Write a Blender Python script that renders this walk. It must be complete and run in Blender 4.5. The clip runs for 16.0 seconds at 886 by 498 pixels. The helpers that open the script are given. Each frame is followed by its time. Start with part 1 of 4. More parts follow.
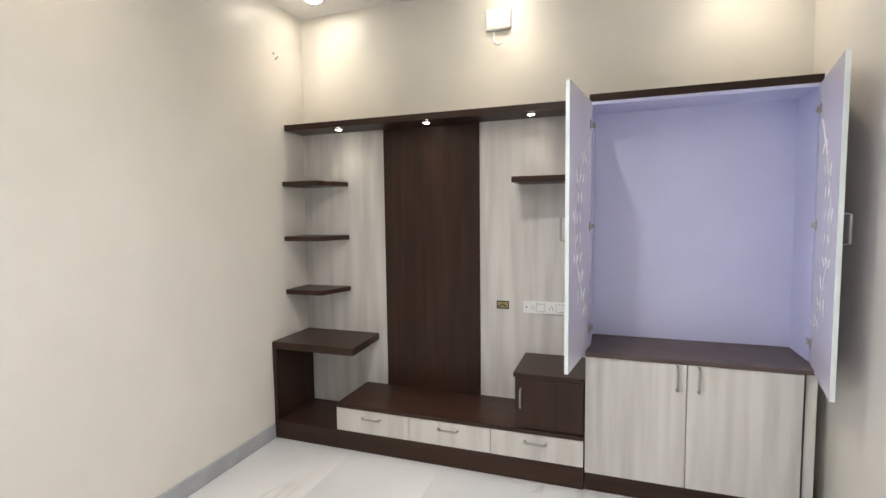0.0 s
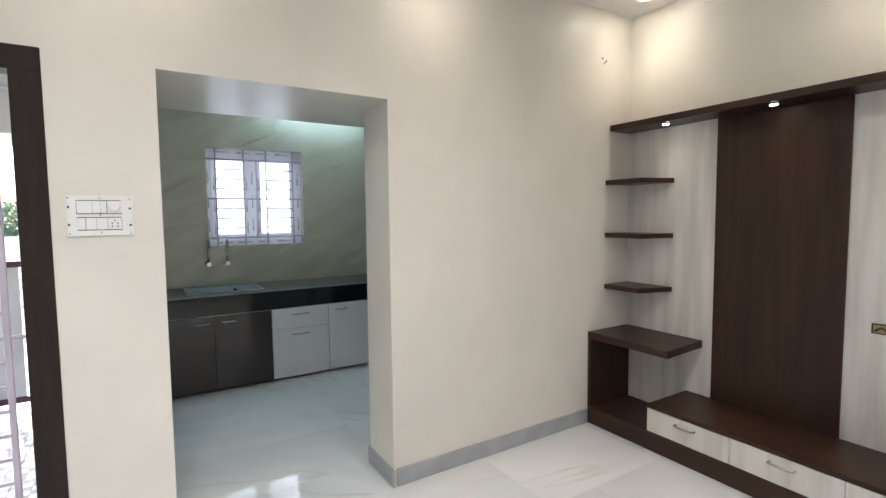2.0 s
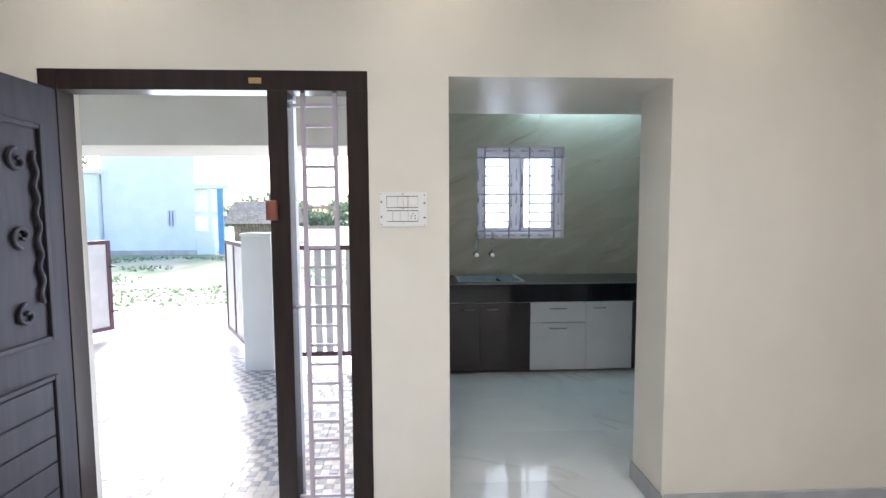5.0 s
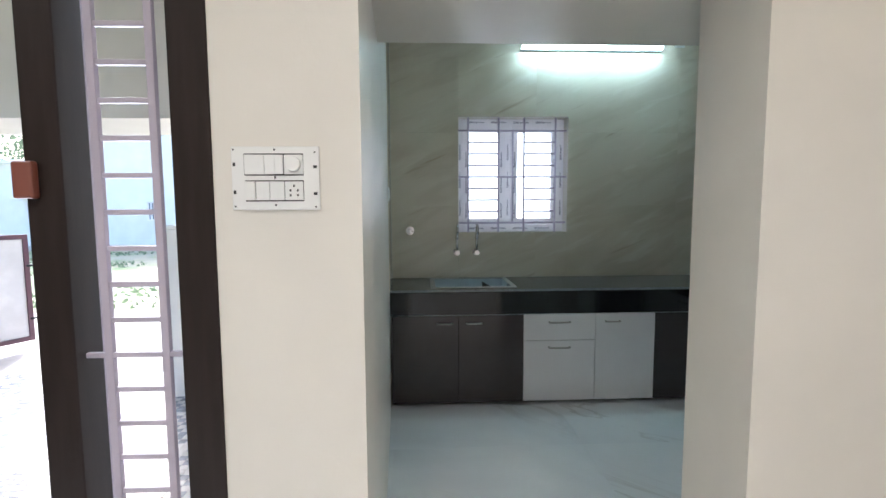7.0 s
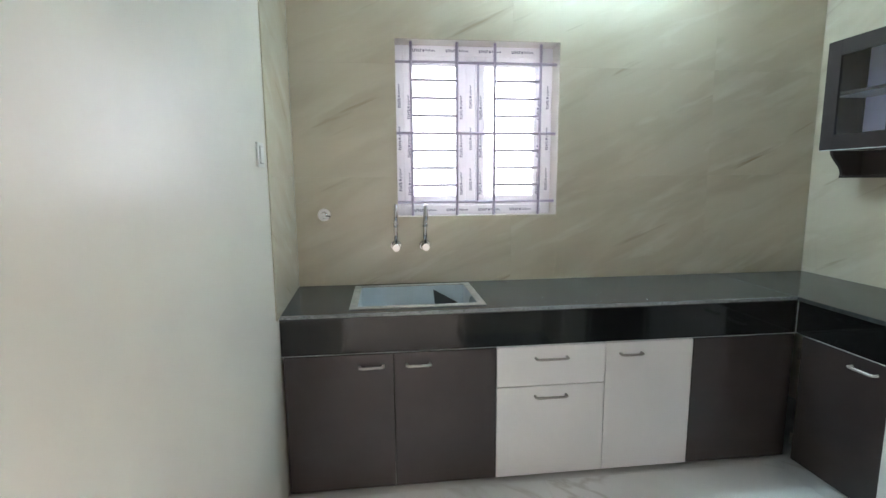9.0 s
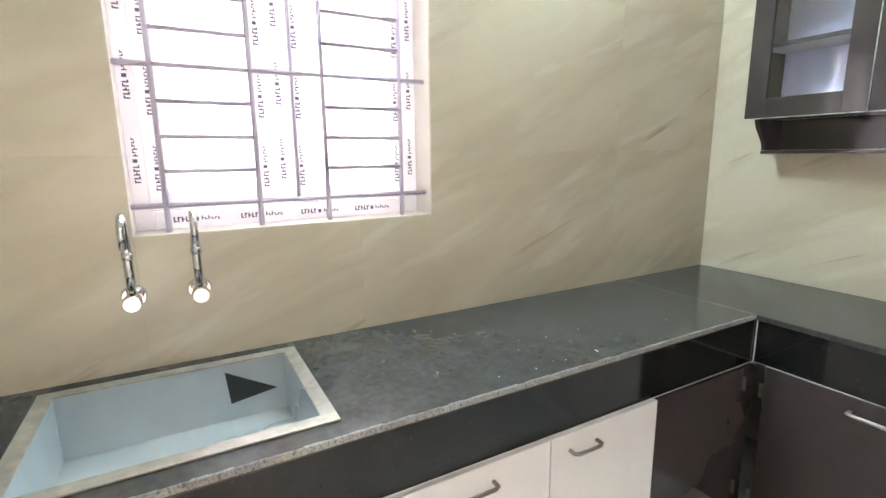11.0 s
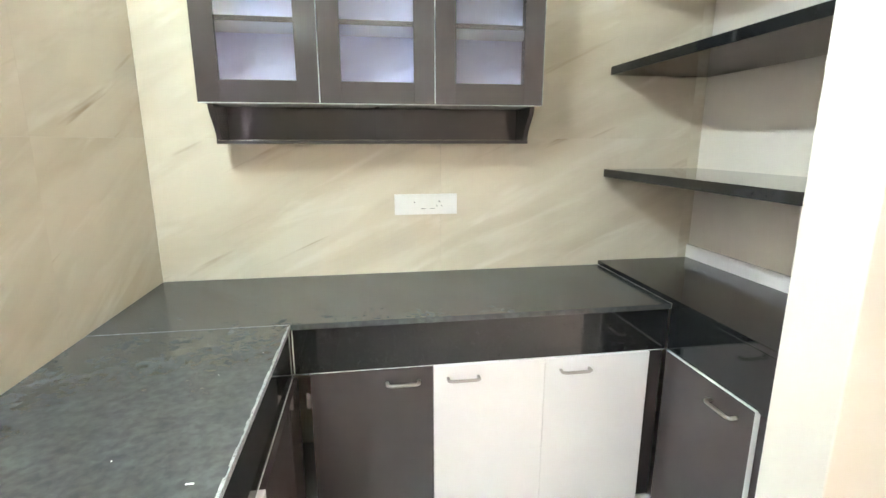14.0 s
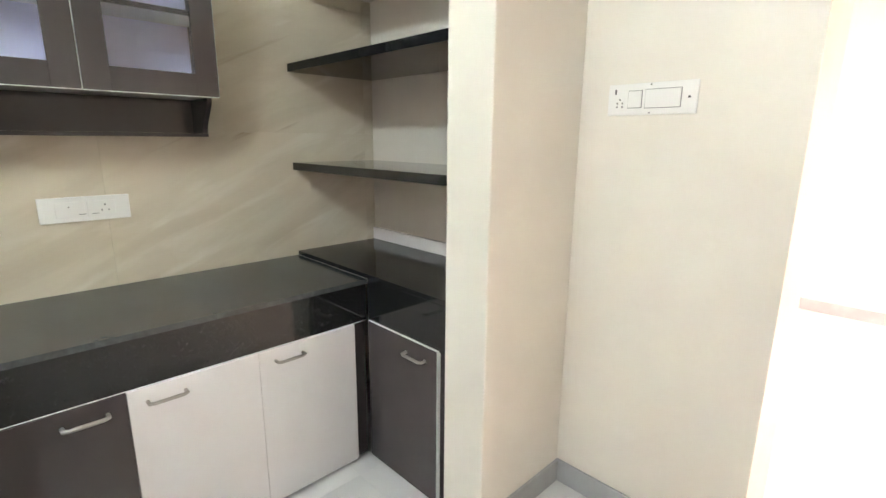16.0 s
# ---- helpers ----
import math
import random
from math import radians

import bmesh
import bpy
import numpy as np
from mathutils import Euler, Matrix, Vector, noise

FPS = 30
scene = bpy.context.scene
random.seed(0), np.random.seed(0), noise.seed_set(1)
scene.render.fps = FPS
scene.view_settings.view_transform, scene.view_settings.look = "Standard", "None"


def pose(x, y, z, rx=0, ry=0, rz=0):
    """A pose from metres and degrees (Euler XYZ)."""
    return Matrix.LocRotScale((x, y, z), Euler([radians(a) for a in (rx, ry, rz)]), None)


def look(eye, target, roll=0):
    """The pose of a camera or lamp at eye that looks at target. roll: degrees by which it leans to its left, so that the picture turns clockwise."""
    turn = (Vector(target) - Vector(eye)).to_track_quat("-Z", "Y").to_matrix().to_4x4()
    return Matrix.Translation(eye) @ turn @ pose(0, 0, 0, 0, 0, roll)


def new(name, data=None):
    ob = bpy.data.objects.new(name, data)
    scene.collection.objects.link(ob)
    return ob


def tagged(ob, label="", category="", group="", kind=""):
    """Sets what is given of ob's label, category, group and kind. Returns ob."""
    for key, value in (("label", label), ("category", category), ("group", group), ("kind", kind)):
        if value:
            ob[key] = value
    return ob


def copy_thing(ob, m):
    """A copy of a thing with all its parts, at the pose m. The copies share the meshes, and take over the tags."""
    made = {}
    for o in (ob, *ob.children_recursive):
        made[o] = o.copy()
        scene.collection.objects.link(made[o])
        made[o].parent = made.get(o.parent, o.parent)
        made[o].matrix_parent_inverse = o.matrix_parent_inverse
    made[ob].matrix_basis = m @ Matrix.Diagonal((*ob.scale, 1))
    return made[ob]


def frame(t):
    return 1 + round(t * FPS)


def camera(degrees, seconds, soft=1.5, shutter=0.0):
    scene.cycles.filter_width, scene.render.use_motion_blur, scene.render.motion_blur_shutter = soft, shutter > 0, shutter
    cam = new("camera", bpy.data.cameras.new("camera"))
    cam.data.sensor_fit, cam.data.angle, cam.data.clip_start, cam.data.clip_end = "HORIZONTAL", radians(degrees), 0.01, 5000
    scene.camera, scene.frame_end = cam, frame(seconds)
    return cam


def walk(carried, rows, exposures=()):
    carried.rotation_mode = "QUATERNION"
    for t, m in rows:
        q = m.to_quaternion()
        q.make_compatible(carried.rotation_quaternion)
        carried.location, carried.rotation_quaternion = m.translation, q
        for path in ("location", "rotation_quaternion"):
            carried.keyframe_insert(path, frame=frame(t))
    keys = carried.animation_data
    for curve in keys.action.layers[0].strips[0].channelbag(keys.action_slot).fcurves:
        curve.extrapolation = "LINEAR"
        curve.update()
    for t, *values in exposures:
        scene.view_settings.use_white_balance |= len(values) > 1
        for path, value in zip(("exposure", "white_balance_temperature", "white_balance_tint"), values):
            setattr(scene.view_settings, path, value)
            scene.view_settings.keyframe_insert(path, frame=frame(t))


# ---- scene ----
cam = camera(85.3, 16.0)
PATH = [
    (0, (2.139, -1.062, 1.495), (1.474, 0.819, 1.35), -0.7),
    (0.5, (2.223, -1.095, 1.502), (1.296, 0.671, 1.353), -0.9),
    (1, (2.249, -1.145, 1.472), (1.047, 0.447, 1.333), -0.9),
    (1.5, (2.279, -1.135, 1.483), (0.816, 0.221, 1.343), -0.7),
    (2, (2.32, -1.11, 1.488), (0.626, -0.057, 1.351), -0.6),
    (2.5, (2.35, -1.135, 1.484), (0.496, -0.396, 1.354), -0.5),
    (3, (2.387, -1.168, 1.487), (0.444, -0.714, 1.358), -0.3),
    (3.5, (2.41, -1.196, 1.491), (0.432, -0.934, 1.362), -0.3),
    (6, (1.814, -1.08, 1.456), (-0.179, -1.001, 1.306), -0.3),
    (6.5, (1.522, -0.983, 1.435), (-0.47, -0.899, 1.278), -0.4),
    (7, (1.227, -0.891, 1.43), (-0.764, -0.802, 1.256), -0.3),
    (7.5, (0.884, -0.851, 1.423), (-1.103, -0.75, 1.224), -0.3),
    (8, (0.538, -0.814, 1.413), (-1.443, -0.671, 1.178), -0.2),
    (8.2, (0.417, -0.774, 1.414), (-1.562, -0.625, 1.172), -0.2),
    (10.3, (-0.879, -0.543, 1.427), (-2.749, 0.073, 1.072), -0.8),
    (10.5, (-0.99, -0.525, 1.431), (-2.828, 0.175, 1.07), -0.8),
    (11, (-1.243, -0.464, 1.427), (-2.965, 0.48, 1.044), -0.7),
    (11.5, (-1.48, -0.351, 1.425), (-3.01, 0.875, 1.03), -0.4),
    (12, (-1.626, -0.266, 1.415), (-2.875, 1.245, 1.019), -0.6),
    (12.5, (-1.731, -0.23, 1.404), (-2.616, 1.516, 0.993), -0.6),
    (13, (-1.799, -0.183, 1.415), (-2.29, 1.707, 0.982), -0.6),
    (13.5, (-1.847, -0.163, 1.419), (-1.926, 1.786, 0.976), -0.3),
    (14, (-1.899, -0.193, 1.426), (-1.599, 1.735, 0.989), -0.0),
    (14.5, (-1.919, -0.206, 1.421), (-1.298, 1.644, 0.984), 0.2),
    (15, (-1.929, -0.217, 1.421), (-1.023, 1.511, 0.981), 0.5),
    (15.5, (-1.929, -0.231, 1.422), (-0.786, 1.347, 0.972), 0.5),
    (16, (-1.927, -0.268, 1.415), (-0.569, 1.132, 0.97), 0.5),
]
EXPOSURES = [
    (0.0, 2.6, 5600, 11), (2.5, 2.3, 5550, 12), (6.0, 2.2, 5500, 12), (7.0, 2.27, 5600, 12), (8.2, 2.85, 5750, 13),
    (10.3, 3.85, 6700, 25), (12.0, 4.35, 6850, 24), (14.0, 4.75, 7000, 26), (15.0, 4.75, 7000, 26), (16.0, 4.05, 7250, 29),
]
walk(cam, [(t, look(eye, target, roll)) for t, eye, target, roll in PATH], EXPOSURES)

# ---- world, sun and lamps ----
SUN_ELEV, SUN_AZ = 38.0, 250.0
world = bpy.data.worlds.new("sky")
scene.world = world
world.use_nodes = True
sky = world.node_tree.nodes.new("ShaderNodeTexSky")
sky.sky_type, sky.sun_disc = "NISHITA", False
sky.dust_density, sky.ozone_density = 4.0, 0.2
sky.sun_elevation, sky.sun_rotation = radians(SUN_ELEV), radians(SUN_AZ)
backing = world.node_tree.nodes["Background"]
backing.inputs["Strength"].default_value = 0.15
world.node_tree.links.new(sky.outputs[0], backing.inputs[0])
sun = new("sun", bpy.data.lights.new("sun", "SUN"))
sun.data.energy, sun.data.angle, sun.data.color = 1.6, radians(0.6), (1.0, 0.95, 0.87)
sun.matrix_world = look((math.sin(radians(SUN_AZ)) * 20, math.cos(radians(SUN_AZ)) * 20, 20 * math.tan(radians(SUN_ELEV))), (0, 0, 0))

WARM = (1.0, 0.89, 0.76)
AMBER = (1.0, 0.79, 0.52)
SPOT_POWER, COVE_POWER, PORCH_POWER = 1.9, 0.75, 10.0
# the row at x 1.55 is unseen, added to even the room's light
DOWNLIGHTS = [(0.28, 1.72), (1.52, 1.72), (2.75, 1.72), (0.28, 0.25), (0.28, -1.1), (0.28, -2.5), (1.55, 0.3), (1.55, -1.3), (1.55, -2.9)]
ADDED_CENTRE_POWER = 25.0
COVE_LIGHTS = [(0.385, 1.815), (1.02, 1.815), (1.68, 1.815)]


def spot_lamp(x, y, z, power, degrees, colour, size=0.03):
    ob = new("lamp", bpy.data.lights.new("lamp", "SPOT"))
    ob.data.energy, ob.data.spot_size, ob.data.spot_blend = power, radians(degrees), 1.0
    ob.data.color, ob.data.shadow_soft_size = colour, size
    ob.location = (x, y, z)
    return ob


for x, y in DOWNLIGHTS:
    middle = 1.0 < x < 2.0 and y < 1.0
    spot_lamp(x, y, 2.885, ADDED_CENTRE_POWER if middle else SPOT_POWER * (1.6 if y > 1.5 else 1.0), 150 if middle else 120, WARM if middle else AMBER, 0.04)
for x, y in COVE_LIGHTS:
    spot_lamp(x, y, 2.066, COVE_POWER, 110, (1.0, 0.83, 0.6), 0.015)


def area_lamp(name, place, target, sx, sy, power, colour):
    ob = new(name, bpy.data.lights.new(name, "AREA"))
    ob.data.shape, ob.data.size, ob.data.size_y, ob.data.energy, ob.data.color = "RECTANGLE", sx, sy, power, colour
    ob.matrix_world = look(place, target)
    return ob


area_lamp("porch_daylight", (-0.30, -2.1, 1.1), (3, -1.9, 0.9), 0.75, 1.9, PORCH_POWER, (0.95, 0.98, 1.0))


# ---- materials ----
def mat(name, base, rough=0.5, metal=0.0, vary=0.08, scale=6.0, bump=0.0, bscale=120.0, stretch=(1, 1, 1), second=None,
        lo=0.4, hi=0.65, spec=0.5, coat=0.0, detail=4.0, distort=0.0, per_object=0.0, shift=0.0):
    """A surface with colour change at two scales, a change of gloss and a fine relief; second: the colour of grain or stains."""
    m = bpy.data.materials.new(name)
    m.use_nodes = True
    n, ln = m.node_tree.nodes, m.node_tree.links
    b = n["Principled BSDF"]
    b.inputs["Metallic"].default_value = metal
    b.inputs["Specular IOR Level"].default_value = spec
    b.inputs["Coat Weight"].default_value = coat
    tc, mp = n.new("ShaderNodeTexCoord"), n.new("ShaderNodeMapping")
    mp.inputs["Scale"].default_value = stretch
    geo = n.new("ShaderNodeNewGeometry")
    ln.new(geo.outputs["Position"], mp.inputs[0])
    if shift:
        info, mul = n.new("ShaderNodeObjectInfo"), n.new("ShaderNodeMath")
        mul.operation = "MULTIPLY"
        mul.inputs[1].default_value = shift
        ln.new(info.outputs["Random"], mul.inputs[0])
        ln.new(mul.outputs[0], mp.inputs["Location"])
    t1 = n.new("ShaderNodeTexNoise")
    t1.inputs["Scale"].default_value, t1.inputs["Detail"].default_value, t1.inputs["Distortion"].default_value = scale, detail, distort
    ln.new(mp.outputs[0], t1.inputs[0])
    ramp = n.new("ShaderNodeValToRGB")
    two = second or tuple(c * (1 - vary) for c in base)
    ramp.color_ramp.elements[0].position, ramp.color_ramp.elements[1].position = lo, hi
    ramp.color_ramp.elements[0].color, ramp.color_ramp.elements[1].color = (*two, 1), (*base, 1)
    ln.new(t1.outputs["Fac"], ramp.inputs[0])
    t2 = n.new("ShaderNodeTexNoise")
    t2.inputs["Scale"].default_value, t2.inputs["Detail"].default_value = scale * 0.22, 3.0
    ln.new(mp.outputs[0], t2.inputs[0])
    mix = n.new("ShaderNodeMix")
    mix.data_type, mix.blend_type = "RGBA", "MULTIPLY"
    mix.inputs[0].default_value = 1.0
    r2 = n.new("ShaderNodeMapRange")
    r2.inputs["From Min"].default_value, r2.inputs["From Max"].default_value = 0.3, 0.7
    r2.inputs["To Min"].default_value, r2.inputs["To Max"].default_value = 1 - vary * 0.7, 1 + vary * 0.2
    ln.new(t2.outputs["Fac"], r2.inputs[0])
    ln.new(ramp.outputs[0], mix.inputs["A"])
    ln.new(r2.outputs[0], mix.inputs["B"])
    colour = mix.outputs["Result"]
    if per_object:
        info = n.new("ShaderNodeObjectInfo")
        r3 = n.new("ShaderNodeMapRange")
        r3.inputs["To Min"].default_value, r3.inputs["To Max"].default_value = 1 - per_object, 1.0
        ln.new(info.outputs["Random"], r3.inputs[0])
        mix3 = n.new("ShaderNodeMix")
        mix3.data_type, mix3.blend_type = "RGBA", "MULTIPLY"
        mix3.inputs[0].default_value = 1.0
        ln.new(colour, mix3.inputs["A"])
        ln.new(r3.outputs[0], mix3.inputs["B"])
        colour = mix3.outputs["Result"]
    ln.new(colour, b.inputs["Base Color"])
    rr = n.new("ShaderNodeMapRange")
    rr.inputs["To Min"].default_value, rr.inputs["To Max"].default_value = rough * 0.85, min(1, rough * 1.2)
    ln.new(t2.outputs["Fac"], rr.inputs[0])
    ln.new(rr.outputs[0], b.inputs["Roughness"])
    if bump:
        t3, bp = n.new("ShaderNodeTexNoise"), n.new("ShaderNodeBump")
        t3.inputs["Scale"].default_value, t3.inputs["Detail"].default_value = bscale, 3.0
        ln.new(mp.outputs[0], t3.inputs[0])
        bp.inputs["Strength"].default_value, bp.inputs["Distance"].default_value = bump, 0.004
        ln.new(t3.outputs["Fac"], bp.inputs["Height"])
        ln.new(bp.outputs[0], b.inputs["Normal"])
    return m


def glow(name, colour, strength):
    m = bpy.data.materials.new(name)
    m.use_nodes = True
    b = m.node_tree.nodes["Principled BSDF"]
    b.inputs["Base Color"].default_value = (*colour, 1)
    b.inputs["Emission Color"].default_value = (*colour, 1)
    b.inputs["Emission Strength"].default_value = strength
    return m


def glass(name, rough, tint=(1, 1, 1)):
    m = bpy.data.materials.new(name)
    m.use_nodes = True
    b = m.node_tree.nodes["Principled BSDF"]
    b.inputs["Base Color"].default_value = (*tint, 1)
    b.inputs["Transmission Weight"].default_value = 1.0
    b.inputs["Roughness"].default_value = rough
    b.inputs["IOR"].default_value = 1.45
    return m


def veined(name, base, cloud, vein, rough, turn, stretch, scale, width, strength, shift=0.0, coat=0.0):
    """Polished stone or printed tile: soft clouds, and thin veins where a bent noise crosses its middle."""
    m = mat(name, base, rough, second=cloud, scale=scale * 0.7, lo=0.3, hi=0.7, vary=0.05, stretch=stretch, distort=0.6, shift=shift, coat=coat)
    n, ln = m.node_tree.nodes, m.node_tree.links
    b = n["Principled BSDF"]
    mp = n["Mapping"]
    mp.vector_type = "POINT"
    spin = n.new("ShaderNodeVectorRotate")
    spin.rotation_type = "EULER_XYZ"
    spin.inputs["Rotation"].default_value = [radians(a) for a in turn]
    geo = n["Geometry"]
    ln.new(geo.outputs["Position"], spin.inputs["Vector"])
    ln.new(spin.outputs[0], mp.inputs[0])
    t = n.new("ShaderNodeTexNoise")
    t.inputs["Scale"].default_value, t.inputs["Detail"].default_value, t.inputs["Distortion"].default_value = scale * 0.8, 5.0, 1.1
    ln.new(mp.outputs[0], t.inputs[0])
    away, sub = n.new("ShaderNodeMath"), n.new("ShaderNodeMath")
    sub.operation, away.operation = "SUBTRACT", "ABSOLUTE"
    sub.inputs[1].default_value = 0.5
    ln.new(t.outputs["Fac"], sub.inputs[0])
    ln.new(sub.outputs[0], away.inputs[0])
    line = n.new("ShaderNodeMapRange")
    line.inputs["From Max"].default_value = width
    line.inputs["To Min"].default_value, line.inputs["To Max"].default_value = strength, 0.0
    ln.new(away.outputs[0], line.inputs[0])
    gate = n.new("ShaderNodeTexNoise")
    gate.inputs["Scale"].default_value = scale * 0.6
    ln.new(geo.outputs["Position"], gate.inputs[0])
    gr = n.new("ShaderNodeMapRange")
    gr.inputs["From Min"].default_value, gr.inputs["From Max"].default_value = 0.45, 0.65
    ln.new(gate.outputs["Fac"], gr.inputs[0])
    mul = n.new("ShaderNodeMath")
    mul.operation = "MULTIPLY"
    ln.new(line.outputs[0], mul.inputs[0])
    ln.new(gr.outputs[0], mul.inputs[1])
    mix = n.new("ShaderNodeMix")
    mix.data_type = "RGBA"
    was = b.inputs["Base Color"].links[0].from_socket
    ln.new(mul.outputs[0], mix.inputs[0])
    ln.new(was, mix.inputs["A"])
    mix.inputs["B"].default_value = (*vein, 1)
    ln.new(mix.outputs["Result"], b.inputs["Base Color"])
    return m


def streaked_tile():
    """Polished beige tile printed with slanting soft streaks and a few thin brown ones."""
    m = bpy.data.materials.new("beige_wall_tile")
    m.use_nodes = True
    n, ln = m.node_tree.nodes, m.node_tree.links
    b = n["Principled BSDF"]
    b.inputs["Roughness"].default_value = 0.13
    geo, info = n.new("ShaderNodeNewGeometry"), n.new("ShaderNodeObjectInfo")
    c, si = math.cos(radians(24)), math.sin(radians(24))
    dots = []
    for v in ((c, c, si), (-si, -si, c)):
        d = n.new("ShaderNodeVectorMath")
        d.operation = "DOT_PRODUCT"
        d.inputs[1].default_value = v
        ln.new(geo.outputs["Position"], d.inputs[0])
        dots.append(d.outputs["Value"])
    rnd = n.new("ShaderNodeMath")
    rnd.operation = "MULTIPLY"
    rnd.inputs[1].default_value = 3.0
    ln.new(info.outputs["Random"], rnd.inputs[0])
    vec = n.new("ShaderNodeCombineXYZ")
    ln.new(dots[0], vec.inputs[0])
    ln.new(dots[1], vec.inputs[1])
    ln.new(rnd.outputs[0], vec.inputs[2])

    def layer(sx, sy, scale, detail, distort, lo, hi):
        mp, t, r = n.new("ShaderNodeMapping"), n.new("ShaderNodeTexNoise"), n.new("ShaderNodeMapRange")
        mp.inputs["Scale"].default_value = (sx, sy, 1)
        t.inputs["Scale"].default_value, t.inputs["Detail"].default_value, t.inputs["Distortion"].default_value = scale, detail, distort
        r.inputs["From Min"].default_value, r.inputs["From Max"].default_value = lo, hi
        ln.new(vec.outputs[0], mp.inputs[0])
        ln.new(mp.outputs[0], t.inputs[0])
        ln.new(t.outputs["Fac"], r.inputs[0])
        return r.outputs[0]

    colour = None
    for fac, tone in ((None, (0.66, 0.595, 0.48)), (layer(0.8, 3.6, 1.5, 5, 0.7, 0.42, 0.68), (0.57, 0.50, 0.385)),
                      (layer(1.2, 6.0, 1.6, 4, 0.5, 0.56, 0.76), (0.73, 0.68, 0.58)), (layer(0.9, 11.0, 1.5, 3, 0.4, 0.66, 0.80), (0.38, 0.29, 0.19))):
        if fac is None:
            rgb = n.new("ShaderNodeRGB")
            rgb.outputs[0].default_value = (*tone, 1)
            colour = rgb.outputs[0]
            continue
        mix = n.new("ShaderNodeMix")
        mix.data_type = "RGBA"
        ln.new(fac, mix.inputs[0])
        ln.new(colour, mix.inputs["A"])
        mix.inputs["B"].default_value = (*tone, 1)
        colour = mix.outputs["Result"]
    ln.new(colour, b.inputs["Base Color"])
    return m


M_WALL = mat("cream_emulsion", (0.75, 0.715, 0.645), 0.37, vary=0.04, scale=3.0, bump=0.10, bscale=70, spec=0.5)
M_KWALL = mat("satin_white_paint", (0.75, 0.715, 0.645), 0.36, vary=0.04, scale=3.0, bump=0.08, bscale=60, spec=0.5)
M_CEIL = mat("ceiling_white", (0.80, 0.78, 0.74), 0.6, vary=0.03, scale=2.0, bump=0.08)
M_FLOOR = veined("marble_tile", (0.74, 0.74, 0.73), (0.59, 0.60, 0.61), (0.38, 0.35, 0.32), 0.03, (0, 0, 35), (1, 0.5, 1), 1.9, 0.022, 0.5, shift=9.0)
M_GROUT = mat("pale_grout", (0.60, 0.60, 0.59), 0.8)
M_SKIRT = mat("grey_skirting", (0.42, 0.43, 0.45), 0.2, vary=0.12, scale=7)
M_KTILE = streaked_tile()
M_WENGE = mat("dark_wenge_laminate", (0.046, 0.023, 0.014), 0.38, vary=0.3, scale=7, stretch=(3.5, 3.5, 0.25), second=(0.026, 0.013, 0.008), lo=0.3, hi=0.7, bump=0.05, spec=0.28)
M_WENGE_H = mat("dark_wenge_laminate_flat", (0.050, 0.026, 0.016), 0.34, vary=0.3, scale=7, stretch=(0.25, 3.5, 3.5), second=(0.030, 0.015, 0.010), lo=0.3, hi=0.7, bump=0.05, spec=0.28)
# cabinet ledge: lighter and browner than the other wenge boards
M_LEDGE = mat("lighter_brown_laminate", (0.115, 0.080, 0.066), 0.45, vary=0.3, scale=9, bump=0.05, second=(0.085, 0.058, 0.048))
M_ASH = mat("pale_ash_laminate", (0.66, 0.635, 0.595), 0.35, vary=0.12, scale=4, stretch=(4.2, 4.2, 0.3), second=(0.54, 0.515, 0.48), lo=0.33, hi=0.6, bump=0.04)
M_LILAC = mat("lilac_laminate", (0.66, 0.67, 0.90), 0.35, vary=0.04, scale=3)
M_WHITE = mat("white_lacquer", (0.80, 0.79, 0.80), 0.07, vary=0.03, scale=4)
M_EDGE = mat("white_edge_band", (0.75, 0.80, 0.79), 0.3, vary=0.04)
M_INLAY = mat("frosted_inlay", (0.84, 0.83, 0.84), 0.3, vary=0.12, scale=20)
M_DOORIN = mat("pale_lilac_lacquer", (0.68, 0.665, 0.80), 0.2, vary=0.04, scale=3)
M_BLUEPOST = mat("blue_painted_post", (0.16, 0.36, 0.60), 0.5, vary=0.1)
M_GREY = mat("mauve_grey_laminate", (0.058, 0.047, 0.048), 0.08, vary=0.1, scale=5)
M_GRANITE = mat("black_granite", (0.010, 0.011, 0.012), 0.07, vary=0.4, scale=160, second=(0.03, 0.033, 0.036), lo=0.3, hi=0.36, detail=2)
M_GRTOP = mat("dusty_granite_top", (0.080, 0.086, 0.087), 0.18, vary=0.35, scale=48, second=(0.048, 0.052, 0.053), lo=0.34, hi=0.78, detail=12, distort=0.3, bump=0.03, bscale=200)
M_CHIP = mat("raw_granite_edge", (0.34, 0.35, 0.35), 0.7, vary=0.4, scale=170, second=(0.12, 0.12, 0.12), lo=0.34, hi=0.5)
M_STEEL = mat("brushed_steel", (0.42, 0.40, 0.38), 0.34, metal=1.0, vary=0.06, scale=30)
M_CHROME = mat("chrome", (0.62, 0.62, 0.63), 0.05, metal=1.0, vary=0.02)
M_BASIN = mat("blue_film_steel", (0.56, 0.63, 0.67), 0.28, vary=0.08, scale=8, metal=0.15)
M_RIM = mat("dull_steel_rim", (0.52, 0.50, 0.45), 0.35, metal=0.5, vary=0.25, scale=25)
M_PLATE = mat("white_plastic", (0.80, 0.80, 0.78), 0.3, vary=0.03)
M_GAP = mat("grey_plastic_gap", (0.16, 0.16, 0.16), 0.5)
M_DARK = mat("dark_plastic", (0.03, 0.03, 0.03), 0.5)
M_UPVC = mat("brightened_white_upvc", (0.90, 0.88, 0.90), 0.3, vary=0.03)
